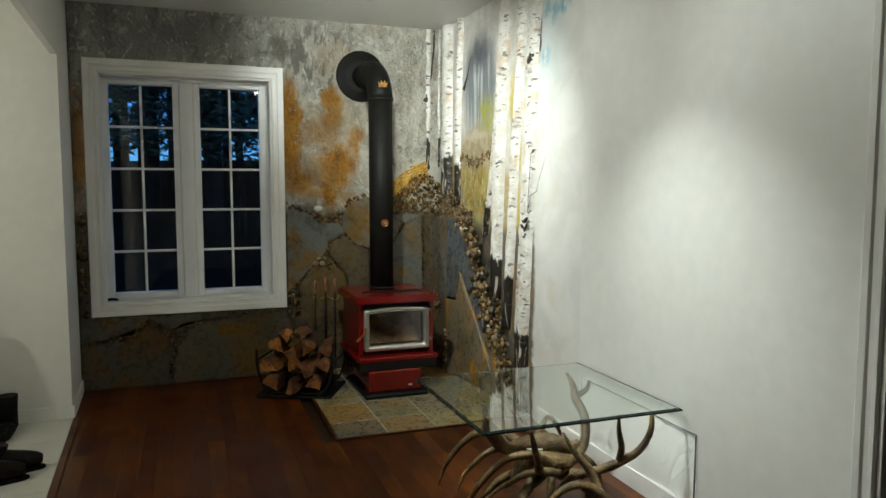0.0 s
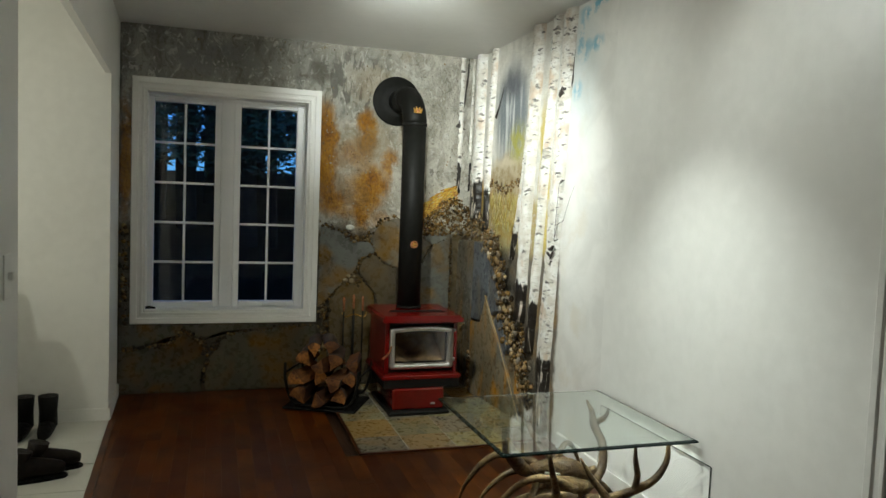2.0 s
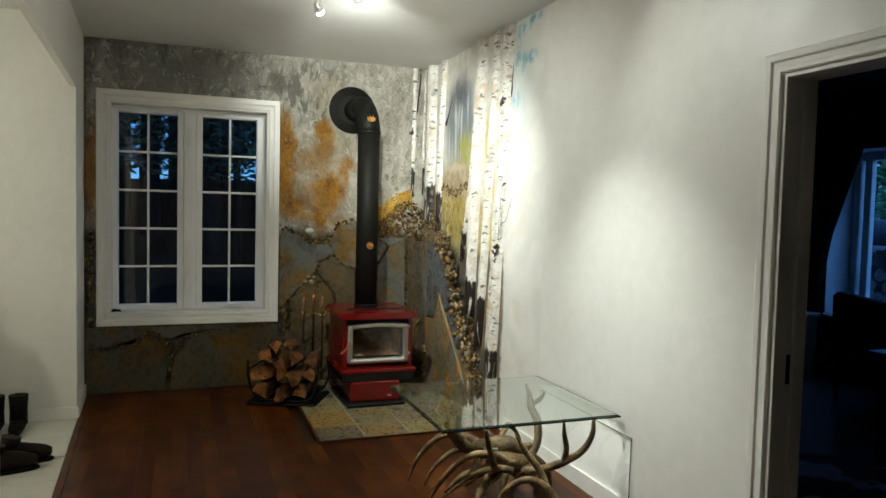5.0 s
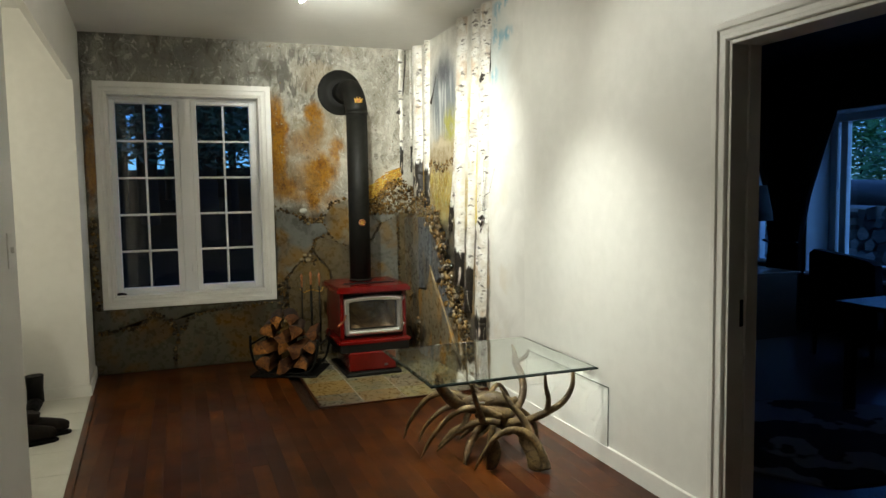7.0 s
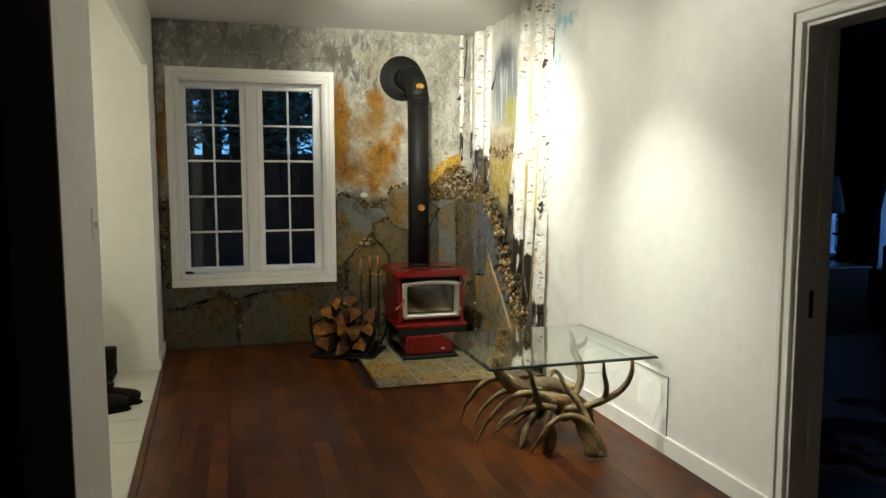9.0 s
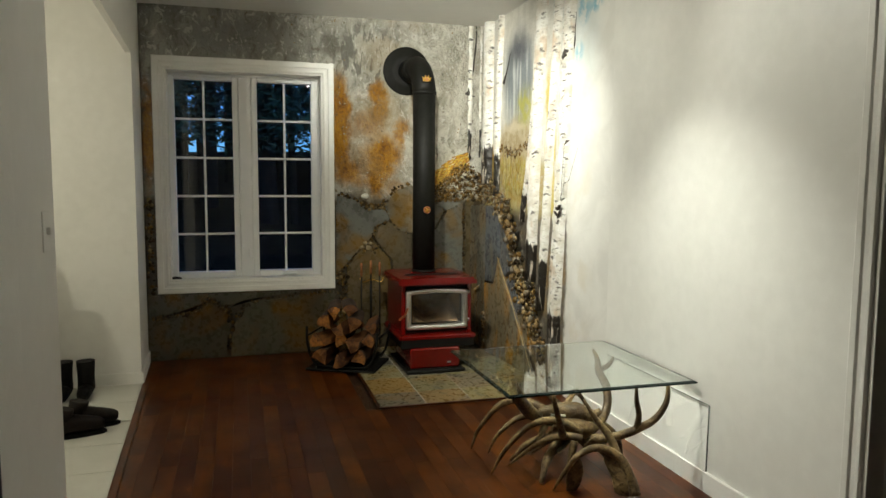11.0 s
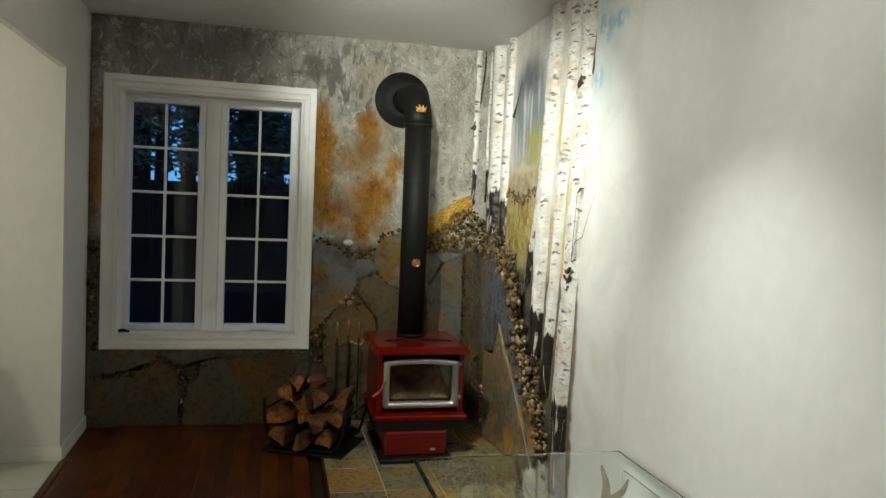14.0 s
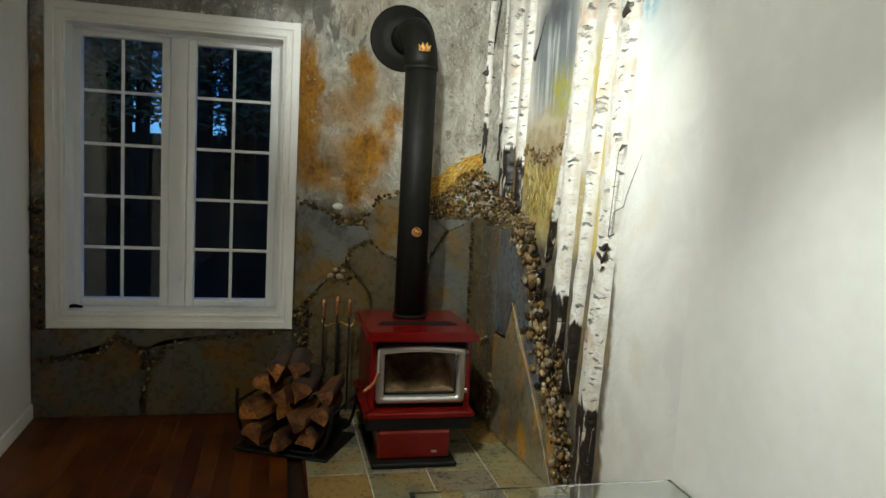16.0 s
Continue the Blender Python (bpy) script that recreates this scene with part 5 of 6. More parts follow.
for pts, d in (
    (((0.765, 1.29), (0.90, 1.245), (1.03, 1.185), (1.125, 1.19), (1.185, 1.095), (1.075, 1.045), (1.03, 0.95), (0.895, 0.815), (0.81, 0.715), (0.765, 0.69)), 0.020),
    (((1.165, 1.215), (1.245, 1.325), (1.36, 1.365), (1.54, 1.275), (1.545, 0.985), (1.36, 1.0), (1.285, 1.02), (1.215, 1.09)), 0.024),
    (((1.105, 1.025), (1.195, 1.065), (1.27, 0.995), (1.36, 0.955), (1.37, 0.48), (1.25, 0.48), (1.215, 0.765), (1.075, 0.935)), 0.018),
    (((1.03, 0.915), (1.18, 0.755), (1.215, 0.48), (1.10, 0.06), (0.86, 0.06), (0.845, 0.69), (0.915, 0.79)), 0.022),
    (((1.585, 1.255), (1.66, 1.265), (1.80, 1.235), (1.685, 1.18)), 0.020), (((1.565, 1.235), (1.655, 1.165), (1.565, 1.01)), 0.018),
    (((1.69, 1.145), (1.815, 1.205), (1.825, 0.60), (1.585, 0.55), (1.575, 0.965)), 0.028), (((1.40, 0.04), (1.825, 0.04), (1.825, 0.565), (1.585, 0.52), (1.40, 0.46)), 0.020),
    (((-0.675, 0.02), (-0.135, 0.02), (-0.135, 0.11), (-0.105, 0.28), (-0.135, 0.37), (-0.25, 0.465), (-0.35, 0.385), (-0.63, 0.335), (-0.675, 0.335)), 0.020),
    (((-0.675, 0.350), (-0.60, 0.345), (-0.36, 0.392), (-0.285, 0.472), (-0.280, 0.52), (-0.675, 0.52)), 0.016),
    (((-0.225, 0.52), (-0.225, 0.50), (-0.10, 0.415), (0.01, 0.465), (0.20, 0.49), (0.48, 0.515), (0.48, 0.52)), 0.014),
    (((0.035, 0.435), (0.20, 0.455), (0.48, 0.485), (0.70, 0.50), (0.715, 0.02), (-0.06, 0.02), (-0.075, 0.10), (-0.045, 0.28), (0.02, 0.365)), 0.022),
    (((0.755, 0.02), (0.83, 0.02), (0.82, 0.28), (0.76, 0.30)), 0.018),
):
    low = max(z for _, z in pts) < 0.6
    stone(pts, d * (0.65 if low else 0.9), LOWSTONE if low else STONE)
# corner slates and the long slabs of the side wall: outline in (y, z), face further out towards the corner
stone([(1.845, 1.235), (1.925, 1.235), (1.925, 0.03), (1.845, 0.03)], 0.030, STONE)


def side_slab(points, surf, material, name="slate_slab"):
    """A slab on the side wall whose face leans: surf maps y to the face's x."""
    bm = bmesh.new()
    low = [bm.verts.new((RIGHT + 0.004, y, z)) for y, z in points]
    top = [bm.verts.new((surf(y) - 0.004 * noise.noise(Vector((y * 9, z * 9, 1))), y, z)) for y, z in points]
    n = len(points)
    bm.faces.new(low), bm.faces.new(top)
    for i in range(n):
        bm.faces.new((low[i], low[(i + 1) % n], top[(i + 1) % n], top[i]))
    bmesh.ops.recalc_face_normals(bm, faces=bm.faces[:])
    rim = [e for e in bm.edges if all(v in set(top) for v in e.verts)]
    bmesh.ops.bevel(bm, geom=rim, offset=0.007, segments=2, affect="EDGES", clamp_overlap=True)
    bmesh.ops.triangulate(bm, faces=[f for f in bm.faces if len(f.verts) > 4])
    part(name, bm, material, mural)


def surf(y):
    return float(np.interp(y, [4.1, 4.4, 4.7, 5.0, 5.24, 5.645], [1.985, 1.965, 1.945, 1.920, 1.895, 1.880]))


side_slab([(5.63, 0.03), (5.26, 0.03), (5.255, 0.60), (5.25, 1.215), (5.63, 1.215)], lambda y: surf(y) + 0.012, GREYSLATE)
side_slab([(5.235, 0.615), (5.225, 1.225), (4.985, 1.215), (4.99, 0.84), (5.06, 0.62)], surf, SLATEBLUE)
side_slab([(5.22, 0.012), (5.235, 0.600), (5.07, 0.605), (4.985, 0.825), (4.90, 0.68), (4.70, 0.46), (4.36, 0.012)], surf, RUSTSLATE)
side_slab([(4.97, 0.80), (4.965, 1.14), (4.86, 1.10), (4.80, 0.74), (4.885, 0.69)], lambda y: surf(y) + 0.004, SLATEBLUE)
side_slab([(4.86, 0.655), (4.79, 0.72), (4.70, 0.66), (4.62, 0.48), (4.67, 0.44)], lambda y: surf(y) + 0.008, SLATEBLUE)
side_slab([(4.66, 0.43), (4.50, 0.44), (4.40, 0.28), (4.34, 0.03)], lambda y: surf(y) + 0.010, RUSTSLATE)
bm = tube(spline([(surf(4.985) - 0.004, 4.99, 0.83, 0.0026), (surf(4.85) - 0.001, 4.875, 0.68, 0.0028), (surf(4.76), 4.75, 0.54, 0.0026), (surf(4.68), 4.67, 0.435, 0.0026), (surf(4.5) + 0.002, 4.51, 0.22, 0.0026), (surf(4.40), 4.36, 0.02, 0.0026)]), 8, rough=0.4)
part("gilded_joint", bm, grained("gilded_joint", (0.42, 0.28, 0.10), (0.55, 0.42, 0.22), 40, (0.25, 0.4), bump=0.5), mural, "pale gilded joint line")


def pebbles(name, spots, material, seed, label=""):
    """Many small rounded stones as one piece; spots: place, radius, flattening axis."""
    rnd = random.Random(seed)
    base = bmesh.new()
    bmesh.ops.create_icosphere(base, subdivisions=1, radius=1)
    unit = [v.co.copy() for v in base.verts]
    tris = [[v.index for v in f.verts] for f in base.faces]
    base.free()
    verts, faces = [], []
    for (x, y, z), r, flat in spots:
        k = len(verts)
        sx, sy, sz = (r * rnd.uniform(0.7, 1.25) for _ in range(3))
        m = Euler((rnd.uniform(0, 6), rnd.uniform(0, 6), rnd.uniform(0, 6))).to_matrix()
        for u in unit:
            p = m @ Vector((u.x * sx, u.y * sy, u.z * sz))
            p = Vector((p.x * (flat if FLATX else 1), p.y * (1 if FLATX else flat), p.z))
            verts.append((x + p.x - ORIGIN["mural_relief"].x, y + p.y - ORIGIN["mural_relief"].y, z + p.z))
        faces += [[k + i for i in t] for t in tris]
    me = bpy.data.meshes.new(name)
    me.from_pydata(verts, [], faces)
    me.polygons.foreach_set("use_smooth", [True] * len(me.polygons))
    me.materials.append(material)
    ob = new(name, me)
    ob.parent = mural
    ORIGIN[ob.name] = ORIGIN["mural_relief"]
    return tagged(ob, label, kind="stuff")


rnd = random.Random(5)
FLATX = False


def along(points, count, spread, r, offset=0.004):
    """Places scattered along a line of (x, z) on the window wall."""
    run = spline([(x, 0, z) for x, z in points], 8)
    out = []
    for _ in range(count):
        i = rnd.randrange(len(run) - 1)
        p = run[i] + (run[i + 1] - run[i]) * rnd.random()
        out.append(((p[0] + rnd.gauss(0, spread), BACK - offset - rnd.uniform(0, 0.012), p[2] + rnd.gauss(0, spread)), rnd.uniform(0.5, 1.2) * r, 0.6))
    return out


joints = []
joints += along([(0.745, 1.32), (0.90, 1.268), (1.03, 1.208), (1.14, 1.215), (1.235, 1.345), (1.36, 1.39)], 90, 0.008, 0.014, 0.012)
joints += along([(1.00, 1.215), (1.10, 1.205), (1.15, 1.225)], 26, 0.018, 0.016, 0.012)
joints += along([(1.14, 1.215), (1.20, 1.09), (1.27, 1.008), (1.37, 0.975)], 34, 0.005, 0.009)
joints += along([(1.20, 1.085), (1.085, 1.035), (1.045, 0.945), (0.90, 0.80), (0.81, 0.70), (0.745, 0.665)], 70, 0.007, 0.012, 0.010)
joints += along([(0.96, 0.845), (1.02, 0.875), (1.08, 0.835)], 30, 0.014, 0.014, 0.014)
joints += along([(1.05, 0.94), (1.13, 0.84), (1.20, 0.75)], 18, 0.005, 0.008)
joints += along([(1.55, 1.28), (1.57, 1.24), (1.67, 1.165), (1.80, 1.225)], 34, 0.006, 0.010)
joints += along([(1.67, 1.165), (1.56, 0.975)], 14, 0.004, 0.008)
joints += along([(1.835, 1.22), (1.838, 0.9), (1.835, 0.60), (1.835, 0.10)], 80, 0.007, 0.014, 0.012)
joints += along([(0.765, 0.64), (0.80, 0.60), (0.79, 0.45), (0.78, 0.32)], 110, 0.022, 0.015, 0.012)
joints += along([(-0.66, 0.345), (-0.50, 0.362), (-0.36, 0.388), (-0.26, 0.475)], 120, 0.008, 0.012, 0.012)
joints += along([(-0.25, 0.49), (-0.12, 0.395), (-0.085, 0.28), (-0.11, 0.06)], 60, 0.012, 0.013, 0.010)
joints += along([(-0.10, 0.40), (-0.03, 0.34), (0.02, 0.42), (0.20, 0.472), (0.48, 0.502), (0.70, 0.515)], 70, 0.009, 0.011, 0.010)
joints += along([(-0.665, 0.55), (-0.660, 0.90), (-0.665, 1.25)], 80, 0.016, 0.016, 0.008)
pebbles("glazed_pebble_joints", joints, PEBBLE, 1, "glazed brown pebbles set in the stone joints")

shell = bmesh.new()
bmesh.ops.create_icosphere(shell, subdivisions=2, radius=1)
for v in shell.verts:
    v.co = Vector((0.984 + v.co.x * 0.034, BACK - 0.022 + v.co.y * 0.014, 1.292 + v.co.z * 0.023))
part("shell", shell, grained("pale_shell", (0.50, 0.50, 0.44), (0.66, 0.65, 0.58), 40, (0.2, 0.35), bump=0.2), mural, "pale oval shell set in the plaster", True)
for x, z, r in ((0.985, 0.905, 0.020), (0.960, 0.868, 0.026), (1.008, 0.866, 0.030), (1.030, 0.900, 0.016)):
    b = bmesh.new()
    bmesh.ops.create_icosphere(b, subdivisions=2, radius=1)
    for v in b.verts:
        v.co = Vector((x + v.co.x * r, BACK - 0.020 + v.co.y * 0.016, z + v.co.z * r * 0.75))
    part("set_stone", b, grained("tan_set_stone", (0.16, 0.12, 0.065), (0.30, 0.235, 0.135), 35, (0.12, 0.3), bump=0.3), mural, "tan polished stone", True)
# dots added to roughen the crust and stand for its wet highlights
grains = []
for _ in range(420):
    x, z = 0.74 + 1.2 * rnd.random() ** 1.5, rnd.uniform(1.34, 2.70)
    if noise.noise(Vector((x * 5, 3, z * 3))) > rnd.uniform(-0.35, 0.25):
        grains.append(((x, BACK - rnd.uniform(0.010, 0.020), z), rnd.uniform(0.003, 0.0075), 0.7))
for _ in range(90):
    x, z = rnd.uniform(-0.66, 0.9), rnd.uniform(2.36, 2.70)
    grains.append(((x, BACK - rnd.uniform(0.010, 0.018), z), rnd.uniform(0.0025, 0.006), 0.7))
pebbles("plaster_grit", grains, GLINT, 31, "pale glossy dots added as crust and glints of the plaster")
bank, dark_bank = [], []
for n in range(1400):
    x = rnd.uniform(1.50, 2.0)
    top = np.interp(x, [1.50, 1.62, 1.76, 1.9, 2.0], [1.34, 1.40, 1.56, 1.56, 1.46])
    (bank if n % 5 < 4 else dark_bank).append(((x, BACK - rnd.uniform(0.004, 0.034), rnd.uniform(1.245, top)), rnd.choice((0.004, 0.006, 0.009, 0.013)) * rnd.uniform(0.8, 1.2), 0.7))
pebbles("pebble_bank", bank, PALEPEBBLE, 2, "bank of small brown and cream pebbles")
pebbles("dark_pebble_bank", dark_bank, PEBBLE, 12, "dark glazed pebbles scattered through the bank")
FLATX = True
sidep = []
for _ in range(400):  # bank on the side wall
    y = rnd.uniform(4.95, 5.62)
    top = np.interp(y, [4.95, 5.15, 5.4, 5.62], [1.28, 1.33, 1.46, 1.46])
    sidep.append(((RIGHT - rnd.uniform(0.004, 0.05), y, rnd.uniform(1.205, top)), rnd.uniform(0.006, 0.014), 0.7))
run = spline([(0, 5.05, 1.22), (0, 4.90, 1.14), (0, 4.80, 1.03), (0, 4.74, 0.86), (0, 4.66, 0.70), (0, 4.56, 0.56), (0, 4.46, 0.46), (0, 4.36, 0.32), (0, 4.30, 0.10)], 8)
darkp = []
for n in range(860):
    i = rnd.randrange(len(run) - 1)
    p = run[i] + (run[i + 1] - run[i]) * rnd.random()
    (sidep if n % 3 else darkp).append(((surf(p[1]) - rnd.uniform(-0.035, 0.008), p[1] + rnd.gauss(0, 0.048), p[2] + rnd.gauss(0, 0.034)), rnd.choice((0.004, 0.007, 0.011, 0.017, 0.026)) * rnd.uniform(0.8, 1.2), 0.7))
for n in range(400):  # between the feet of the trunks
    y, z = rnd.uniform(4.18, 4.52), rnd.uniform(0.02, 0.75)
    if z < (y - 4.14) * 2.1 + 0.05:
        (sidep if n % 2 else darkp).append(((RIGHT - rnd.uniform(0.0, 0.03), y, z), rnd.choice((0.008, 0.012, 0.020)) * rnd.uniform(0.8, 1.2), 0.7))
pebbles("dark_pebble_strip", darkp, PEBBLE, 9, "dark glazed pebbles between slate and birch trunks")
for _ in range(70):
    z = rnd.uniform(0.02, 0.35)
    sidep.append(((surf(5.24) + rnd.uniform(-0.01, 0.02), 5.245 + rnd.gauss(0, 0.012), z), rnd.uniform(0.010, 0.020), 0.8))
for n in range(7):  # row of amber stones over the long slab
    sidep.append(((surf(5.4) - 0.006, 5.46 - 0.020 * n, 0.508 + 0.008 * n), 0.013 if n % 2 else 0.009, 0.8))
for _ in range(90):  # stony path edge between the trunks
    y = rnd.uniform(4.62, 5.25)
    sidep.append(((RIGHT - rnd.uniform(0, 0.012), y, 1.70 - 0.06 * math.sin((y - 4.62) * 5) + rnd.gauss(0, 0.018)), rnd.uniform(0.007, 0.014), 0.6))
pebbles("pebble_strip", sidep, STRIPPEBBLE, 3, "river pebbles set between slate and birch trunks")

# painted grass in relief: pale tufts between the trunks, ochre ones over the bank
bm = bmesh.new()
for _ in range(230):
    y = rnd.uniform(4.60, 5.18)
    z = rnd.uniform(1.26, 1.46) + 0.30 * rnd.random() * (y - 4.55)
    a, l = radians(rnd.uniform(48, 118)), rnd.uniform(0.05, 0.13)
    tube([(RIGHT - 0.002, y, z, 0.002), (RIGHT - 0.006, y - l * 0.5 * math.cos(a), z + l * 0.5 * math.sin(a), 0.0035), (RIGHT - 0.002, y - l * math.cos(a), z + l * math.sin(a), 0.001)], 4, bm)
g = Mat("pale_grass_paint")
PALEGRASS = g.done(g.ramp(g.island(), [(0.0, (0.46, 0.36, 0.15)), (0.35, (0.60, 0.50, 0.24)), (0.6, (0.44, 0.38, 0.08)), (0.85, (0.50, 0.33, 0.06)), (1.0, (0.30, 0.20, 0.06))]), 0.45)
tagged(part("pale_painted_grass", bm, PALEGRASS, mural, "sandy and yellow painted grass tufts"), kind="stuff")
bm = bmesh.new()
for _ in range(760):
    u = rnd.random()
    x = 1.415 + 0.485 * u
    z = np.interp(x, [1.41, 1.55, 1.70, 1.82, 1.90], [1.34, 1.44, 1.57, 1.64, 1.66]) + rnd.uniform(-0.125, 0.015)
    a = radians(rnd.uniform(196, 238))
    l = rnd.uniform(0.05, 0.12)
    tube([(x, BACK - 0.010, z, 0.003), (x + l * 0.5 * math.cos(a), BACK - 0.018, z + l * 0.5 * math.sin(a), 0.0055), (x + l * math.cos(a), BACK - 0.008, z + l * math.sin(a), 0.0012)], 4, bm)
g = Mat("ochre_grass_paint")
GRASS = g.done(g.ramp(g.island(), [(0.0, (0.22, 0.075, 0.004)), (0.3, (0.42, 0.19, 0.008)), (0.6, (0.55, 0.33, 0.020)), (0.85, (0.60, 0.42, 0.06)), (0.92, (0.16, 0.07, 0.008)), (0.95, (0.26, 0.27, 0.04)), (1.0, (0.62, 0.50, 0.16))]), 0.45)
tagged(part("painted_grass", bm, GRASS, mural, "ochre painted grass tufts in relief"), kind="stuff")


def trunk(wall, points, foot_z, depth, seed, name="birch_trunk"):
    """A half-round relief stem. points: along the wall, z, half-width; foot_z: how far the black foot reaches."""
    run = spline([(a, z, w) for a, z, w in points], 10)
    bm = bmesh.new()
    lay = bm.verts.layers.float.new("foot")
    rows = []
    for a, z, w in run:
        row = []
        for k in range(9):
            t = math.pi * k / 8
            u, v = -math.cos(t), math.sin(t)
            nn = noise.noise(Vector((a * 6 + u, z * 14, seed))) * 0.16 + noise.noise(Vector((u * 3, z * 45, seed + 5))) * 0.08
            off = max(depth * v * (1 + nn), 0) - 0.004
            q = a + w * u * (1 + 0.4 * nn)
            co = (RIGHT - off, q, z) if wall == "x" else (q, BACK - off, z)
            vert = bm.verts.new(co)
            vert[lay] = min(max((foot_z - z) / 0.22 + 0.5, 0), 1.5)
            row.append(vert)
        rows.append(row)
    for r0, r1 in zip(rows, rows[1:]):
        for k in range(8):
            bm.faces.new((r0[k], r0[k + 1], r1[k + 1], r1[k])).smooth = True
    bm.faces.new(rows[0]), bm.faces.new(rows[-1])
    bmesh.ops.recalc_face_normals(bm, faces=bm.faces[:])
    part(name, bm, BIRCH, mural)


trunk("y", [(1.880, 1.60, 0.026), (1.888, 2.14, 0.028), (1.890, CEILING, 0.030)], 1.80, 0.026, 1)
trunk("y", [(1.975, 1.62, 0.020), (1.978, 2.2, 0.018), (1.985, CEILING, 0.016)], 1.85, 0.022, 8)
trunk("x", [(5.49, 1.40, 0.070), (5.485, 1.9, 0.068), (5.47, CEILING, 0.066)], 1.68, 0.070, 2)
trunk("x", [(5.27, 1.30, 0.036), (5.26, 1.9, 0.034), (5.20, CEILING, 0.034)], 1.60, 0.045, 3)
trunk("x", [(4.51, 0.70, 0.062), (4.475, 1.37, 0.066), (4.43, 2.0, 0.070), (4.375, CEILING, 0.072)], 0.95, 0.060, 4)
trunk("x", [(4.73, 1.12, 0.040), (4.64, 1.40, 0.036), (4.57, 1.70, 0.026), (4.53, 1.95, 0.016)], 1.30, 0.030, 5)
trunk("x", [(4.345, 0.52, 0.055), (4.27, 1.10, 0.050), (4.20, 1.80, 0.046), (4.10, CEILING, 0.046)], 0.85, 0.045, 6)
trunk("x", [(4.12, 0.008, 0.100), (4.10, 0.6, 0.092), (4.045, 1.25, 0.086), (4.00, 1.9, 0.082), (3.93, CEILING, 0.078)], 0.52, 0.045, 7)
# dark knots and twigs
TWIG = grained("black_twig_paint", (0.015, 0.012, 0.010), (0.06, 0.045, 0.035), 30, (0.35, 0.6), bump=0.4)
for wall, pts in (("y", [(1.872, 2.14, 0.014), (1.905, 2.35, 0.009), (1.93, 2.55, 0.007), (1.935, 2.70, 0.005)]), ("y", [(1.84, 2.15, 0.006), (1.875, 2.155, 0.022), (1.90, 2.135, 0.008), (1.925, 2.13, 0.003)]),
                  ("x", [(5.17, 2.19, 0.022), (5.10, 2.27, 0.008), (5.02, 2.40, 0.004)]), ("x", [(4.07, 1.225, 0.004), (4.05, 1.215, 0.014), (4.025, 1.205, 0.012), (4.01, 1.185, 0.004)]), ("x", [(4.055, 1.25, 0.003), (4.03, 1.245, 0.011), (3.995, 1.255, 0.015), (3.965, 1.27, 0.004)]),
                  ("x", [(4.035, 1.175, 0.003), (4.015, 1.19, 0.010), (3.99, 1.215, 0.014), (3.97, 1.24, 0.004)]), ("x", [(4.02, 1.15, 0.002), (4.005, 1.165, 0.008), (3.985, 1.17, 0.003)]),
                  ("x", [(3.99, 2.20, 0.018), (3.94, 2.23, 0.030), (3.905, 2.27, 0.024), (3.89, 2.33, 0.008), (3.88, 2.40, 0.004), (3.875, 2.46, 0.002)]),
                  ("x", [(3.96, 1.33, 0.003), (3.90, 1.48, 0.002), (3.80, 1.64, 0.001)]), ("x", [(3.97, 1.30, 0.004), (3.95, 1.5, 0.003), (3.93, 1.68, 0.002)])):
    run = []
    for a, z, r in spline(pts, 6):
        run.append((RIGHT - (0.040 if 3.93 < a < 4.2 else 0.006), a, z, r) if wall == "x" else (a, BACK - 0.018, z, r))
    tw = tube(run, 7, rough=0.5)
    for v in tw.verts:
        if wall == "x":
            b0 = RIGHT - (0.038 if 3.93 < v.co.y < 4.2 else 0.002)
            v.co.x = b0 + (v.co.x - b0) * 0.3
        else:
            v.co.y = BACK - 0.014 + (v.co.y - BACK + 0.014) * 0.3
    part("twig", tw, TWIG, mural, "black painted knot and twig")


# the relief keeps to the line of the walls: a little nearer the corner and lower than the grid it was drawn on
for ob in mural.children:
    for v in ob.data.vertices:
        p = v.co + ORIGIN["mural_relief"]
        p.y = BACK - (BACK - p.y) * SQUEEZE
        p.z -= DROP * min(1.0, max(p.z, 0.0) / 0.15) * min(1.0, max(CEILING - p.z, 0.0) / 0.3)
        v.co = p - ORIGIN["mural_relief"]


# ---- dark room beyond the doorway ----
FX, FN = 6.0, 6.30  # east and north walls of that room
MAINW, SIDEW, SILL, WTOP = (2.90, 4.98), (5.32, 5.95), 0.55, 2.16
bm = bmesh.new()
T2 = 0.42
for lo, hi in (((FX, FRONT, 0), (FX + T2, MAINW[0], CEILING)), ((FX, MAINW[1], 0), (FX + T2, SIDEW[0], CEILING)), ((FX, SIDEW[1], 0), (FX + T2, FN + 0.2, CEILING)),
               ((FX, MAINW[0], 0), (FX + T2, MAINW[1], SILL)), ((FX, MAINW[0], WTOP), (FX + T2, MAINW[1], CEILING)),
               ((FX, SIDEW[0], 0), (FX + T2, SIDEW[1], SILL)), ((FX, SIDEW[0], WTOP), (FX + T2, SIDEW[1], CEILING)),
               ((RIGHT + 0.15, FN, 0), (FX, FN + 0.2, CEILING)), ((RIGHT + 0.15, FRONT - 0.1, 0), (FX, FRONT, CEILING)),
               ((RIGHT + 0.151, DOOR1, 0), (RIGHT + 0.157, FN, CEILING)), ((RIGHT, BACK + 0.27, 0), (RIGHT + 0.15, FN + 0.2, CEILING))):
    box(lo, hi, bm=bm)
structure("wall_dark_room", bm, DARKWALL, "neighbouring room walls, coloured near black to look unlit", "wall")
structure("ceiling_dark_room", box((RIGHT + 0.15, FRONT, CEILING), (FX + T2, FN + 0.2, CEILING + 0.15)), DARKWALL, "neighbouring room ceiling, coloured near black to look unlit", "ceiling")
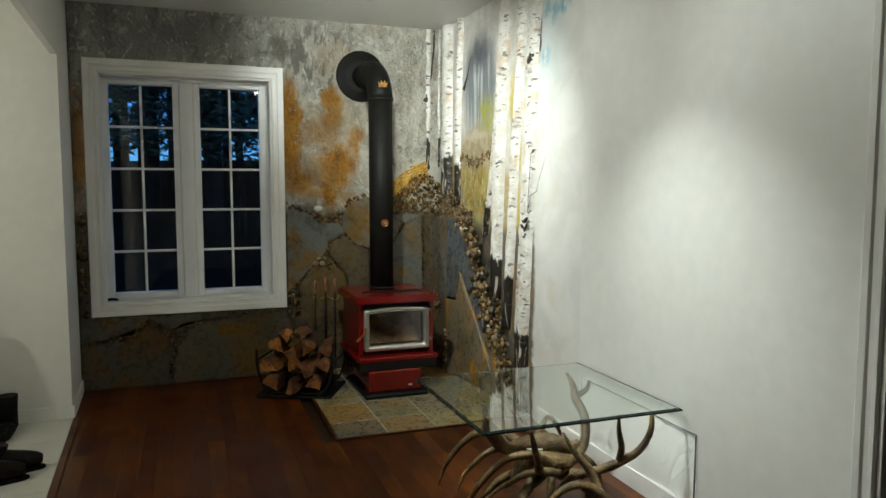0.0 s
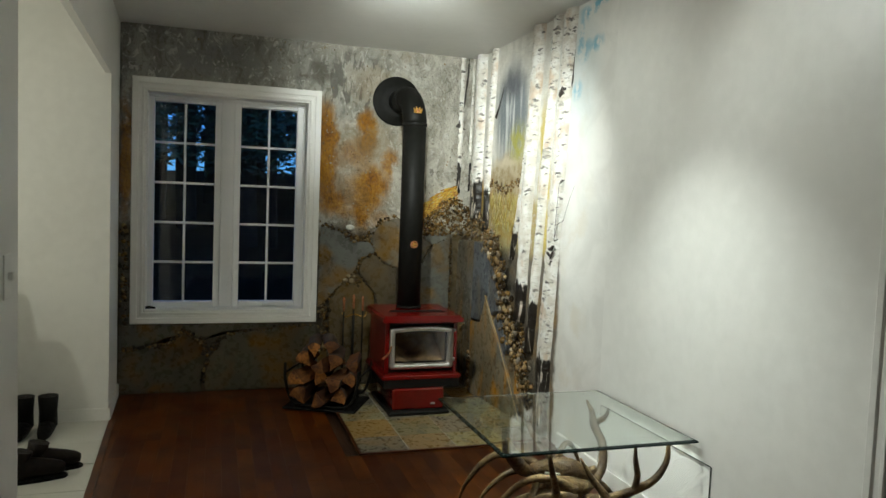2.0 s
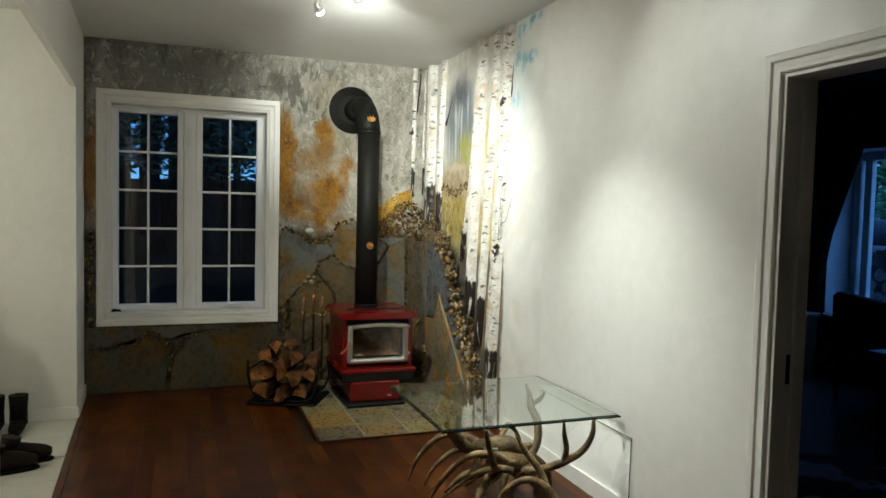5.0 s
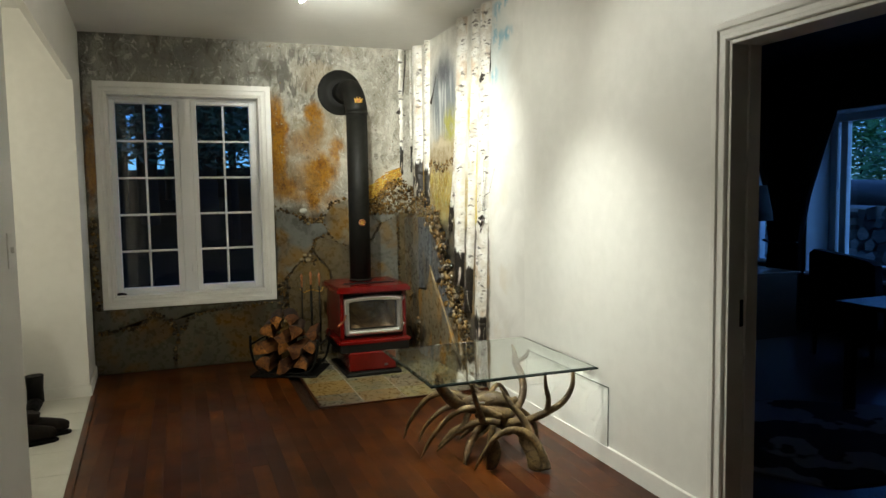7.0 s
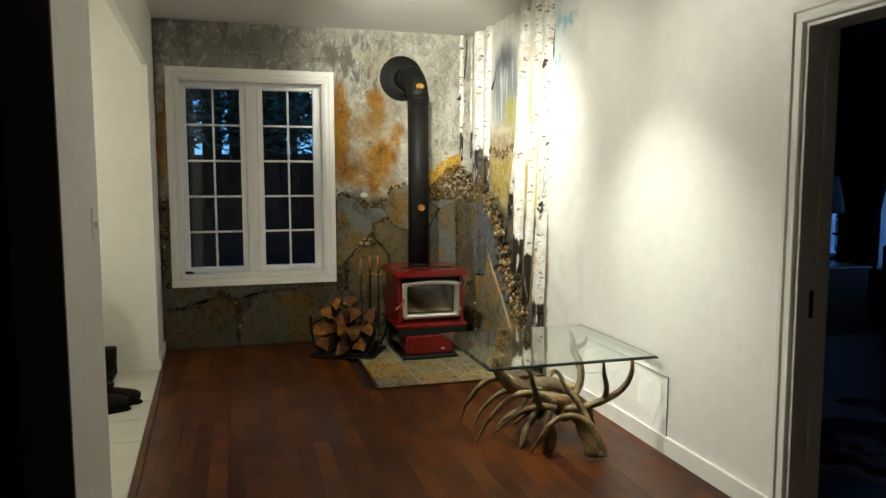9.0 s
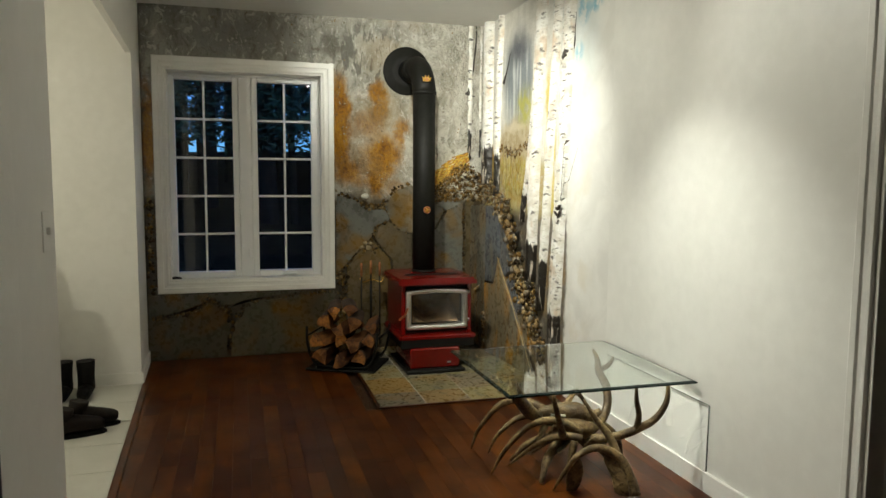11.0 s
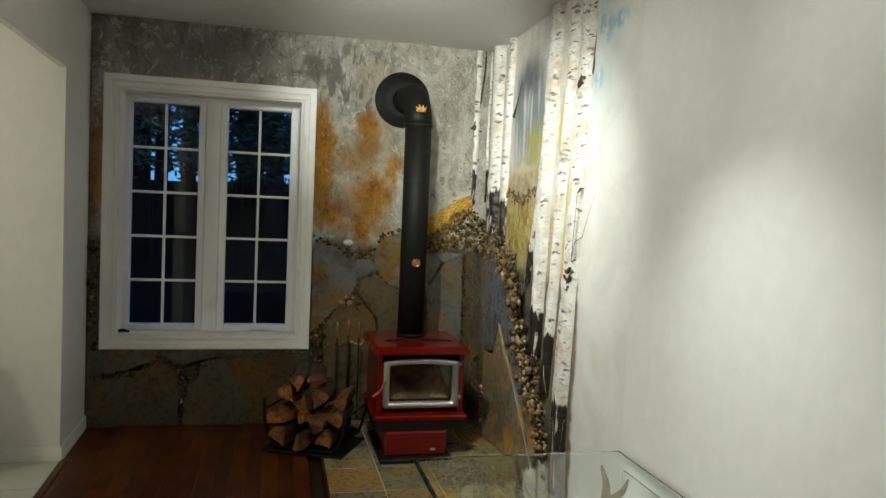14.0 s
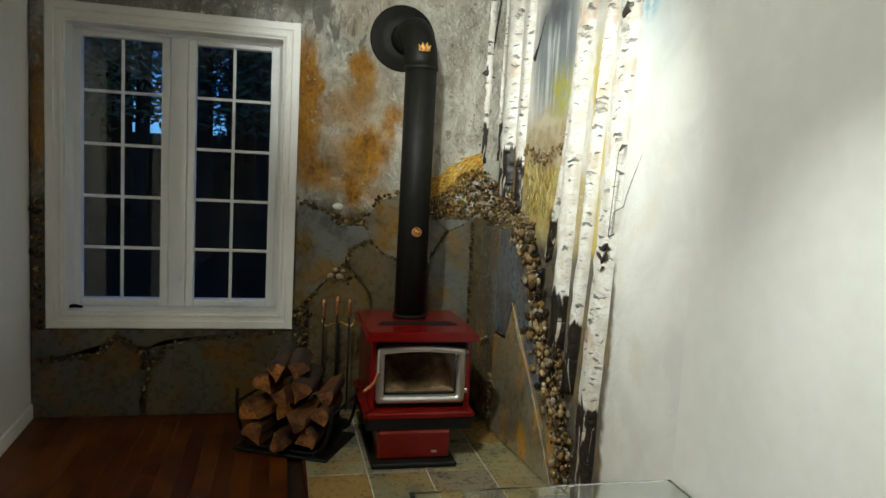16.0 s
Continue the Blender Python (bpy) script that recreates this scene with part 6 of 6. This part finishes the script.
structure("floor_dark_room", box((RIGHT + 0.0, FRONT, -0.02), (FX, FN, 0.0)), DARKWOOD, "dark polished floor of the neighbouring room", "floor")
BLUEFRAME = grained("window_frame_paint", (0.70, 0.71, 0.72), (0.76, 0.77, 0.78), 6, (0.35, 0.5))
for nm, (y0, y1) in (("window_2", MAINW), ("window_3", SIDEW)):
    wnd = thing(nm, (FX, (y0 + y1) / 2, SILL), "white framed window of the dark room at dusk", "window", kind="structure")
    w = 0.09 if y1 - y0 > 1 else 0.05
    for lo, hi in (((FX + 0.004, y1 - 0.012, SILL), (FX + 0.33, y1 - 0.001, WTOP)), ((FX + 0.004, y0 + 0.001, SILL), (FX + 0.33, y0 + 0.012, WTOP)), ((FX + 0.004, y0 + 0.012, WTOP - 0.012), (FX + 0.33, y1 - 0.012, WTOP - 0.001))):
        part("reveal_board", box(lo, hi, 0.002), BLUEFRAME, wnd)
    for lo, hi in (((FX + 0.30, y0 + 0.012, SILL), (FX + 0.39, y0 + w, WTOP - 0.012)), ((FX + 0.30, y1 - w, SILL), (FX + 0.39, y1 - 0.012, WTOP - 0.012)),
                   ((FX + 0.30, y0 + w, WTOP - w), (FX + 0.39, y1 - w, WTOP - 0.012)), ((FX + 0.30, y0 + w, SILL), (FX + 0.39, y1 - w, SILL + w))):
        part("window_frame", box(lo, hi, 0.008), BLUEFRAME, wnd)
    if w > 0.06:
        part("window_frame", box((FX + 0.315, y1 - 0.20, SILL + w), (FX + 0.38, y1 - 0.12, WTOP - w), 0.006), BLUEFRAME, wnd)
        part("window_frame", box((FX + 0.315, (y0 + y1) / 2 - 0.5, SILL + w), (FX + 0.38, (y0 + y1) / 2 - 0.42, WTOP - w), 0.006), BLUEFRAME, wnd)
    part("window_sill", box((FX - 0.05, y0 - 0.03, SILL - 0.03), (FX + 0.39, y1 + 0.03, SILL), 0.005), BLUEFRAME, wnd)
    part("pane", box((FX + 0.350, y0 + w - 0.01, SILL + w - 0.01), (FX + 0.354, y1 - w + 0.01, WTOP - w + 0.01)), PANE, wnd).visible_shadow = False

curtain = thing("curtain", (FX - 0.1, 5.1, 0.3), "dark curtain gathered and tied between two windows", "curtain")
bm = bmesh.new()
rows = []
for j in range(17):
    z = 0.30 + (2.38 - 0.30) * j / 16
    y0, y1 = np.interp(z, [0.3, 0.85, 1.3, 2.15, 2.38], [4.88, 4.95, 4.86, 4.52, 4.48]), np.interp(z, [0.3, 0.85, 1.3, 2.15, 2.38], [5.42, 5.36, 5.44, 5.66, 5.70])
    rows.append([bm.verts.new((FX - 0.10 + 0.03 * math.sin(k * 1.05 + 0.3 * j), y0 + (y1 - y0) * k / 48, z)) for k in range(49)])
for r0, r1 in zip(rows, rows[1:]):
    for k in range(48):
        bm.faces.new((r0[k], r0[k + 1], r1[k + 1], r1[k])).smooth = True
bmesh.ops.solidify(bm, geom=bm.faces[:], thickness=0.004)
part("cloth", bm, FABRIC, curtain)
part("tieback", tube(spline([(FX - 0.16, 4.93, 0.86, 0.012), (FX - 0.17, 5.15, 0.83, 0.014), (FX - 0.16, 5.38, 0.86, 0.012)]), 8), FABRIC, curtain)
part("curtain_rod", rod((FX - 0.10, 2.6, 2.40), (FX - 0.10, 6.1, 2.40), 0.012), BLACKIRON, curtain)

chair = thing("armchair", (4.9, 3.7, 0), "dark upholstered chair with its back to the doorway", "chair")
part("backrest", prism([(3.36, 0.30), (4.00, 0.30), (4.01, 0.86), (3.965, 0.895), (3.46, 0.835), (3.40, 0.80)], "x", 5.08, 4.97, 0.03), FABRIC, chair)
part("seat", box((5.08, 3.36, 0.25), (5.60, 4.00, 0.45), 0.04), FABRIC, chair)
for x, y in ((5.02, 3.41), (5.55, 3.41), (5.02, 3.95), (5.55, 3.95)):
    part("leg", tube([(x, y, 0, 0.018), (x, y, 0.32, 0.024)], 8), DARKWOOD, chair)
desk = thing("side_table", (4.3, 2.3, 0), "dark polished table catching window light", "table")
part("tabletop", box((3.85, 1.70, 0.67), (4.95, 2.76, 0.70), 0.004), DARKWOOD, desk)
for x, y in ((3.92, 1.77), (4.88, 1.77), (3.92, 2.69), (4.88, 2.69)):
    part("leg", box((x - 0.025, y - 0.025, 0), (x + 0.025, y + 0.025, 0.67)), DARKWOOD, desk)
paper = thing("paper_sheet", (4.5, 2.5, 0.70), "pale paper lying on the dark table", "paper")
part("sheet", prism([(4.30, 2.36), (4.52, 2.30), (4.60, 2.58), (4.38, 2.64)], "z", 0.701, 0.704), TILE, paper)
cab = thing("low_cabinet", (5.3, 5.0, 0), "dark low cabinet beside the curtain", "cabinet")
part("body", box((4.90, 4.55, 0), (5.45, 5.75, 0.60), 0.006), DARKWOOD, cab)
part("top", box((4.88, 4.53, 0.60), (5.47, 5.77, 0.625), 0.004), DARKWOOD, cab)
urn = thing("table_lamp", (5.20, 4.92, 0.625), "dark urn table lamp with a wide shade, switched off", "lamp")
part("urn_body", lathe((5.20, 4.92, 0.625), ((0.06, 0.0), (0.06, 0.015), (0.025, 0.04), (0.05, 0.12), (0.085, 0.26), (0.08, 0.34), (0.035, 0.40), (0.022, 0.44), (0.020, 0.50))), RUBBER, urn)
part("shade", lathe((5.20, 4.92, 1.10), ((0.22, 0.0), (0.21, 0.10), (0.16, 0.34), (0.155, 0.34))), FABRIC, urn)
rug = thing("hide_rug", (3.2, 2.3, 0), "dark and pale patched rug on the floor", "rug")
g = Mat("patched_hide")
RUGM = g.done(g.mix(g.step(g.noise(g.pos(), 2.2, 3), 0.50, 0.53), (0.02, 0.018, 0.016), (0.30, 0.30, 0.30)), 0.9)
pts = [(3.35 + 0.85 * math.cos(a) * (1 + 0.13 * math.sin(3 * a)), 2.35 + 0.65 * math.sin(a) * (1 + 0.1 * math.cos(5 * a))) for a in [2 * math.pi * k / 40 for k in range(40)]]
part("hide", prism(pts, "z", 0.001, 0.010, 0.002), RUGM, rug)


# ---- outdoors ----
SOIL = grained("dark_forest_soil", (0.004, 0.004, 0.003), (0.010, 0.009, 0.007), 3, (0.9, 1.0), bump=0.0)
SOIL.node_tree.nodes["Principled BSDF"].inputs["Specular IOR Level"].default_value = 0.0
bm = bmesh.new()
rows = []
for y in [-60, -30, -12, -4, 2, 5.95] + [5.95 + 0.25 * j + 0.085 * j * j for j in range(1, 41)]:
    rows.append([])
    for k in range(61):
        x = -60 + 2 * k
        z = -0.35 + max(0, min(y - 8.0, 8.0)) * 0.30 * (0.5 - 0.5 * math.tanh((x - 4.2) / 0.8))
        rows[-1].append(bm.verts.new((x, y, z + 0.10 * noise.noise(Vector((x * 0.8, y * 0.8, 0))) * (y > 8))))
for r0, r1 in zip(rows, rows[1:]):
    for k in range(60):
        bm.faces.new((r0[k], r0[k + 1], r1[k + 1], r1[k])).smooth = True
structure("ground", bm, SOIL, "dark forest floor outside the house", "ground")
LEAF = Mat("dark_evergreen_leaves")
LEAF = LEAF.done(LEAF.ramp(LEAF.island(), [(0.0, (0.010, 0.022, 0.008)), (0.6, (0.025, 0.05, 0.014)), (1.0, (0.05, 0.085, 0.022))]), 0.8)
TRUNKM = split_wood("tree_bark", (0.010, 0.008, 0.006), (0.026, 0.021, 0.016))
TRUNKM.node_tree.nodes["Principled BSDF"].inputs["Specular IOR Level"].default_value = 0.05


def tree(x, y, h, r, spread, seed, low=0.25, leaves=900, name="tree", size=0.13):
    rn = random.Random(seed)
    t = thing(name, (x, y, -0.35), "dark forest tree outside the window at dusk", "tree", "forest trees")
    bm = tube(spline([(x, y, -0.36, r), (x + rn.uniform(-0.1, 0.1), y, h * 0.4, r * 0.75), (x + rn.uniform(-0.2, 0.2), y, h, r * 0.15)]), 9, rough=0.15)
    for _ in range(14):
        z = h * rn.uniform(low, 0.95)
        a = rn.uniform(0, 6.28)
        l = spread * rn.uniform(0.5, 1.0) * (1.1 - z / h)
        tube([(x, y, z, r * 0.22), (x + l * 0.5 * math.cos(a), y + l * 0.5 * math.sin(a), z + 0.05, r * 0.12), (x + l * math.cos(a), y + l * math.sin(a), z - 0.12, 0.006)], 5, bm)
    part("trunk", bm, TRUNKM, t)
    verts, faces = [], []
    for _ in range(leaves):
        z = h * rn.uniform(low, 1.0)
        a, d = rn.uniform(0, 6.28), spread * (1.12 - z / h) * math.sqrt(rn.random())
        c = Vector((x + d * math.cos(a), y + d * math.sin(a), z - 0.25 * d)) - Vector(t.location)
        u = Vector((rn.gauss(0, 1), rn.gauss(0, 1), rn.gauss(0, 0.5))).normalized()
        v = u.orthogonal().normalized()
        s = size * rn.uniform(0.5, 1.3)
        k = len(verts)
        verts += [c - u * s, c + v * s * 0.35, c + u * s, c - v * s * 0.35]
        faces.append((k, k + 1, k + 2, k + 3))
    me = bpy.data.meshes.new("crown")
    me.from_pydata(verts, [], faces)
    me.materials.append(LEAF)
    c = new("crown", me)
    c.parent = t


rt = random.Random(11)
for k in range(34):
    x = -5.2 + k * 0.27 + rt.uniform(-0.14, 0.14)
    y = 10.5 + rt.uniform(0, 4.0)
    tree(x, y, rt.uniform(8, 10), rt.uniform(0.06, 0.20), rt.uniform(0.9, 1.5), 100 + k, (1.4 + (y + 0.75) * rt.uniform(0.045, 0.105)) / 9.0, 4600, size=0.075)

# woodpile and bushes seen from the dark room
pile = thing("woodpile", (8.3, 4.6, -0.35), "stacked grey firewood logs outside the window", "woodpile")
OUTEND = split_wood("grey_log_end", (0.44, 0.41, 0.36), (0.66, 0.62, 0.55))
OUTLOG = split_wood("grey_log_bark", (0.16, 0.15, 0.14), (0.30, 0.28, 0.25))
rt = random.Random(3)
for j in range(11):
    for k in range(22):
        r = rt.uniform(0.055, 0.095)
        y, z = 3.9 + k * 0.172 + (j % 2) * 0.08 + rt.uniform(-0.03, 0.03), -0.27 + j * 0.135 + rt.uniform(-0.02, 0.02)
        bm = bmesh.new()
        m = rt.choice((3, 4, 4, 5, 8))
        spin = rt.uniform(0, 6.28)
        x0 = 8.0 + rt.uniform(-0.10, 0.10)
        rim = [(1.15 * r * math.cos(spin + 6.283 * i / m + rt.uniform(-0.2, 0.2)), 1.15 * r * math.sin(spin + 6.283 * i / m + rt.uniform(-0.2, 0.2))) for i in range(m)]
        bm = prism([(y + p, z + q) for p, q in rim], "x", 8.5, x0, 0.006)
        for f in bm.faces:
            f.material_index = 1 if abs(f.normal.x) > 0.7 or len(f.verts) > 4 else 0
        part("split_log", bm, [OUTLOG, OUTEND], pile)
part("round_log", tube([(7.95, 5.3, 1.32, 0.16), (7.95, 6.9, 1.36, 0.17)], 14, rough=0.1), [OUTLOG, OUTEND], pile, "long dark log on top")
BUSHLEAF = Mat("bright_bush_leaves")
LEAF = BUSHLEAF.done(BUSHLEAF.ramp(BUSHLEAF.island(), [(0.0, (0.06, 0.18, 0.05)), (0.6, (0.14, 0.34, 0.09)), (1.0, (0.30, 0.55, 0.16))]), 0.5)
for x, y, s in ((11.4, 5.6, 21), (11.8, 6.8, 22), (11.5, 8.0, 23), (11.9, 9.2, 25), (11.3, 10.2, 26)):
    tree(x, y, 3.1, 0.04, 1.4, s, 0.05, 3000, "bush", 0.10)
for k, y in enumerate((5.75, 5.50, 5.15)):
    pole = thing("garden_pole", (8.9, y, -0.35), "thin pale pole leaning outdoors", "pole", "poles by the woodpile")
    part("pole_shaft", rod((8.9, y, -0.35), (8.9, y - 0.18 - 0.05 * k, 2.5), 0.022, 8), OUTEND, pole)


# ---- floor boards, hearth and entry tiles ----
floor = thing("floor", (0, 0, 0), "glossy red-brown hardwood plank floor", "floor", kind="structure")
PW = 0.0868
rf = random.Random(2)
LEN = (0.42, 0.64, 0.86, 1.10, 1.36)
PLANK = {}
for L in LEN:
    b = box((-PW / 2 + 0.0002, 0.0003, -0.018), (PW / 2 - 0.0002, L - 0.0003, 0.0), 0.0003)
    me = bpy.data.meshes.new("plank")
    b.to_mesh(me)
    b.free()
    me.materials.append(WOOD)
    PLANK[L] = me
HX0, HX1, HY0 = 0.812, RIGHT, 4.062
x = RIGHT - PW / 2
while x > -0.80:
    y = HY0 - 0.022 if x > HX0 - 0.02 - PW / 2 else BACK
    while y > FRONT:
        L = rf.choice(LEN)
        y -= L
        if left_x(y + L) + PW * 0.2 < x or y + L < WEST + 0.3:
            p = new("plank", PLANK[L])
            p.parent, p.location = floor, (x, y, 0)
    x -= PW
bm = bmesh.new()
prism([(left_x(WEST) + 0.006, WEST), (left_x(5.01) + 0.006, 5.01), (left_x(5.01) + 0.044, 5.01), (left_x(WEST) + 0.044, WEST)], "z", 0.0006, 0.009, 0.003, bm=bm)
structure("threshold", bm, WOOD, "red-brown wooden threshold strip between planks and tile", "threshold")
bm = box((HX0 - 0.018, HY0 - 0.020, 0.0004), (HX1, HY0, 0.010), 0.002)
box((HX0 - 0.018, HY0, 0.0004), (HX0, BACK, 0.010), 0.002, bm=bm)
structure("hearth_border", bm, WOOD, "red-brown wooden border of the hearth", "trim")

hearth = thing("hearth", (HX0, HY0, 0), "slate tile hearth with pale grout under the stove", "hearth", kind="structure")
part("grout_bed", box((HX0, HY0, -0.015), (HX1, BACK, 0.0035)), GROUT, hearth, "pale grout")
xs, ys = [HX0, 1.108, 1.410, 1.727, HX1], [HY0, 4.335, 4.688, 5.040, 5.392, BACK]
for y0, y1 in zip(ys, ys[1:]):
    for x0, x1 in zip(xs, xs[1:]):
        part("tile", box((x0 + 0.0028, y0 + 0.0028, -0.01), (x1 - 0.0028, y1 - 0.0028, 0.008 + rf.uniform(-0.001, 0.001)), 0.002), HEARTH, hearth)

entry = thing("floor_entry", (-1.5, 3.7, 0), "white ceramic tile floor of the entry", "floor", kind="structure")
part("grout_bed", prism([(-2.6, WEST), (left_x(WEST) + 0.006, WEST), (left_x(5.01) + 0.006, 5.01), (-2.6, 5.01)], "z", -0.015, 0.0025), GROUT, entry)
ty = WEST + 0.002
while ty < 5.0:
    for k in range(5):
        y1, e = min(ty + 0.3785, 5.01), 0.004
        a, b = left_x(ty) + e - k * 0.40, left_x(y1) + e - k * 0.40
        part("tile", prism([(max(a - 0.397, -2.6), ty + 0.0015), (a, ty + 0.0015), (b, y1), (max(b - 0.397, -2.6), y1)], "z", -0.012, 0.005, 0.0015), TILE, entry)
    ty += 0.380
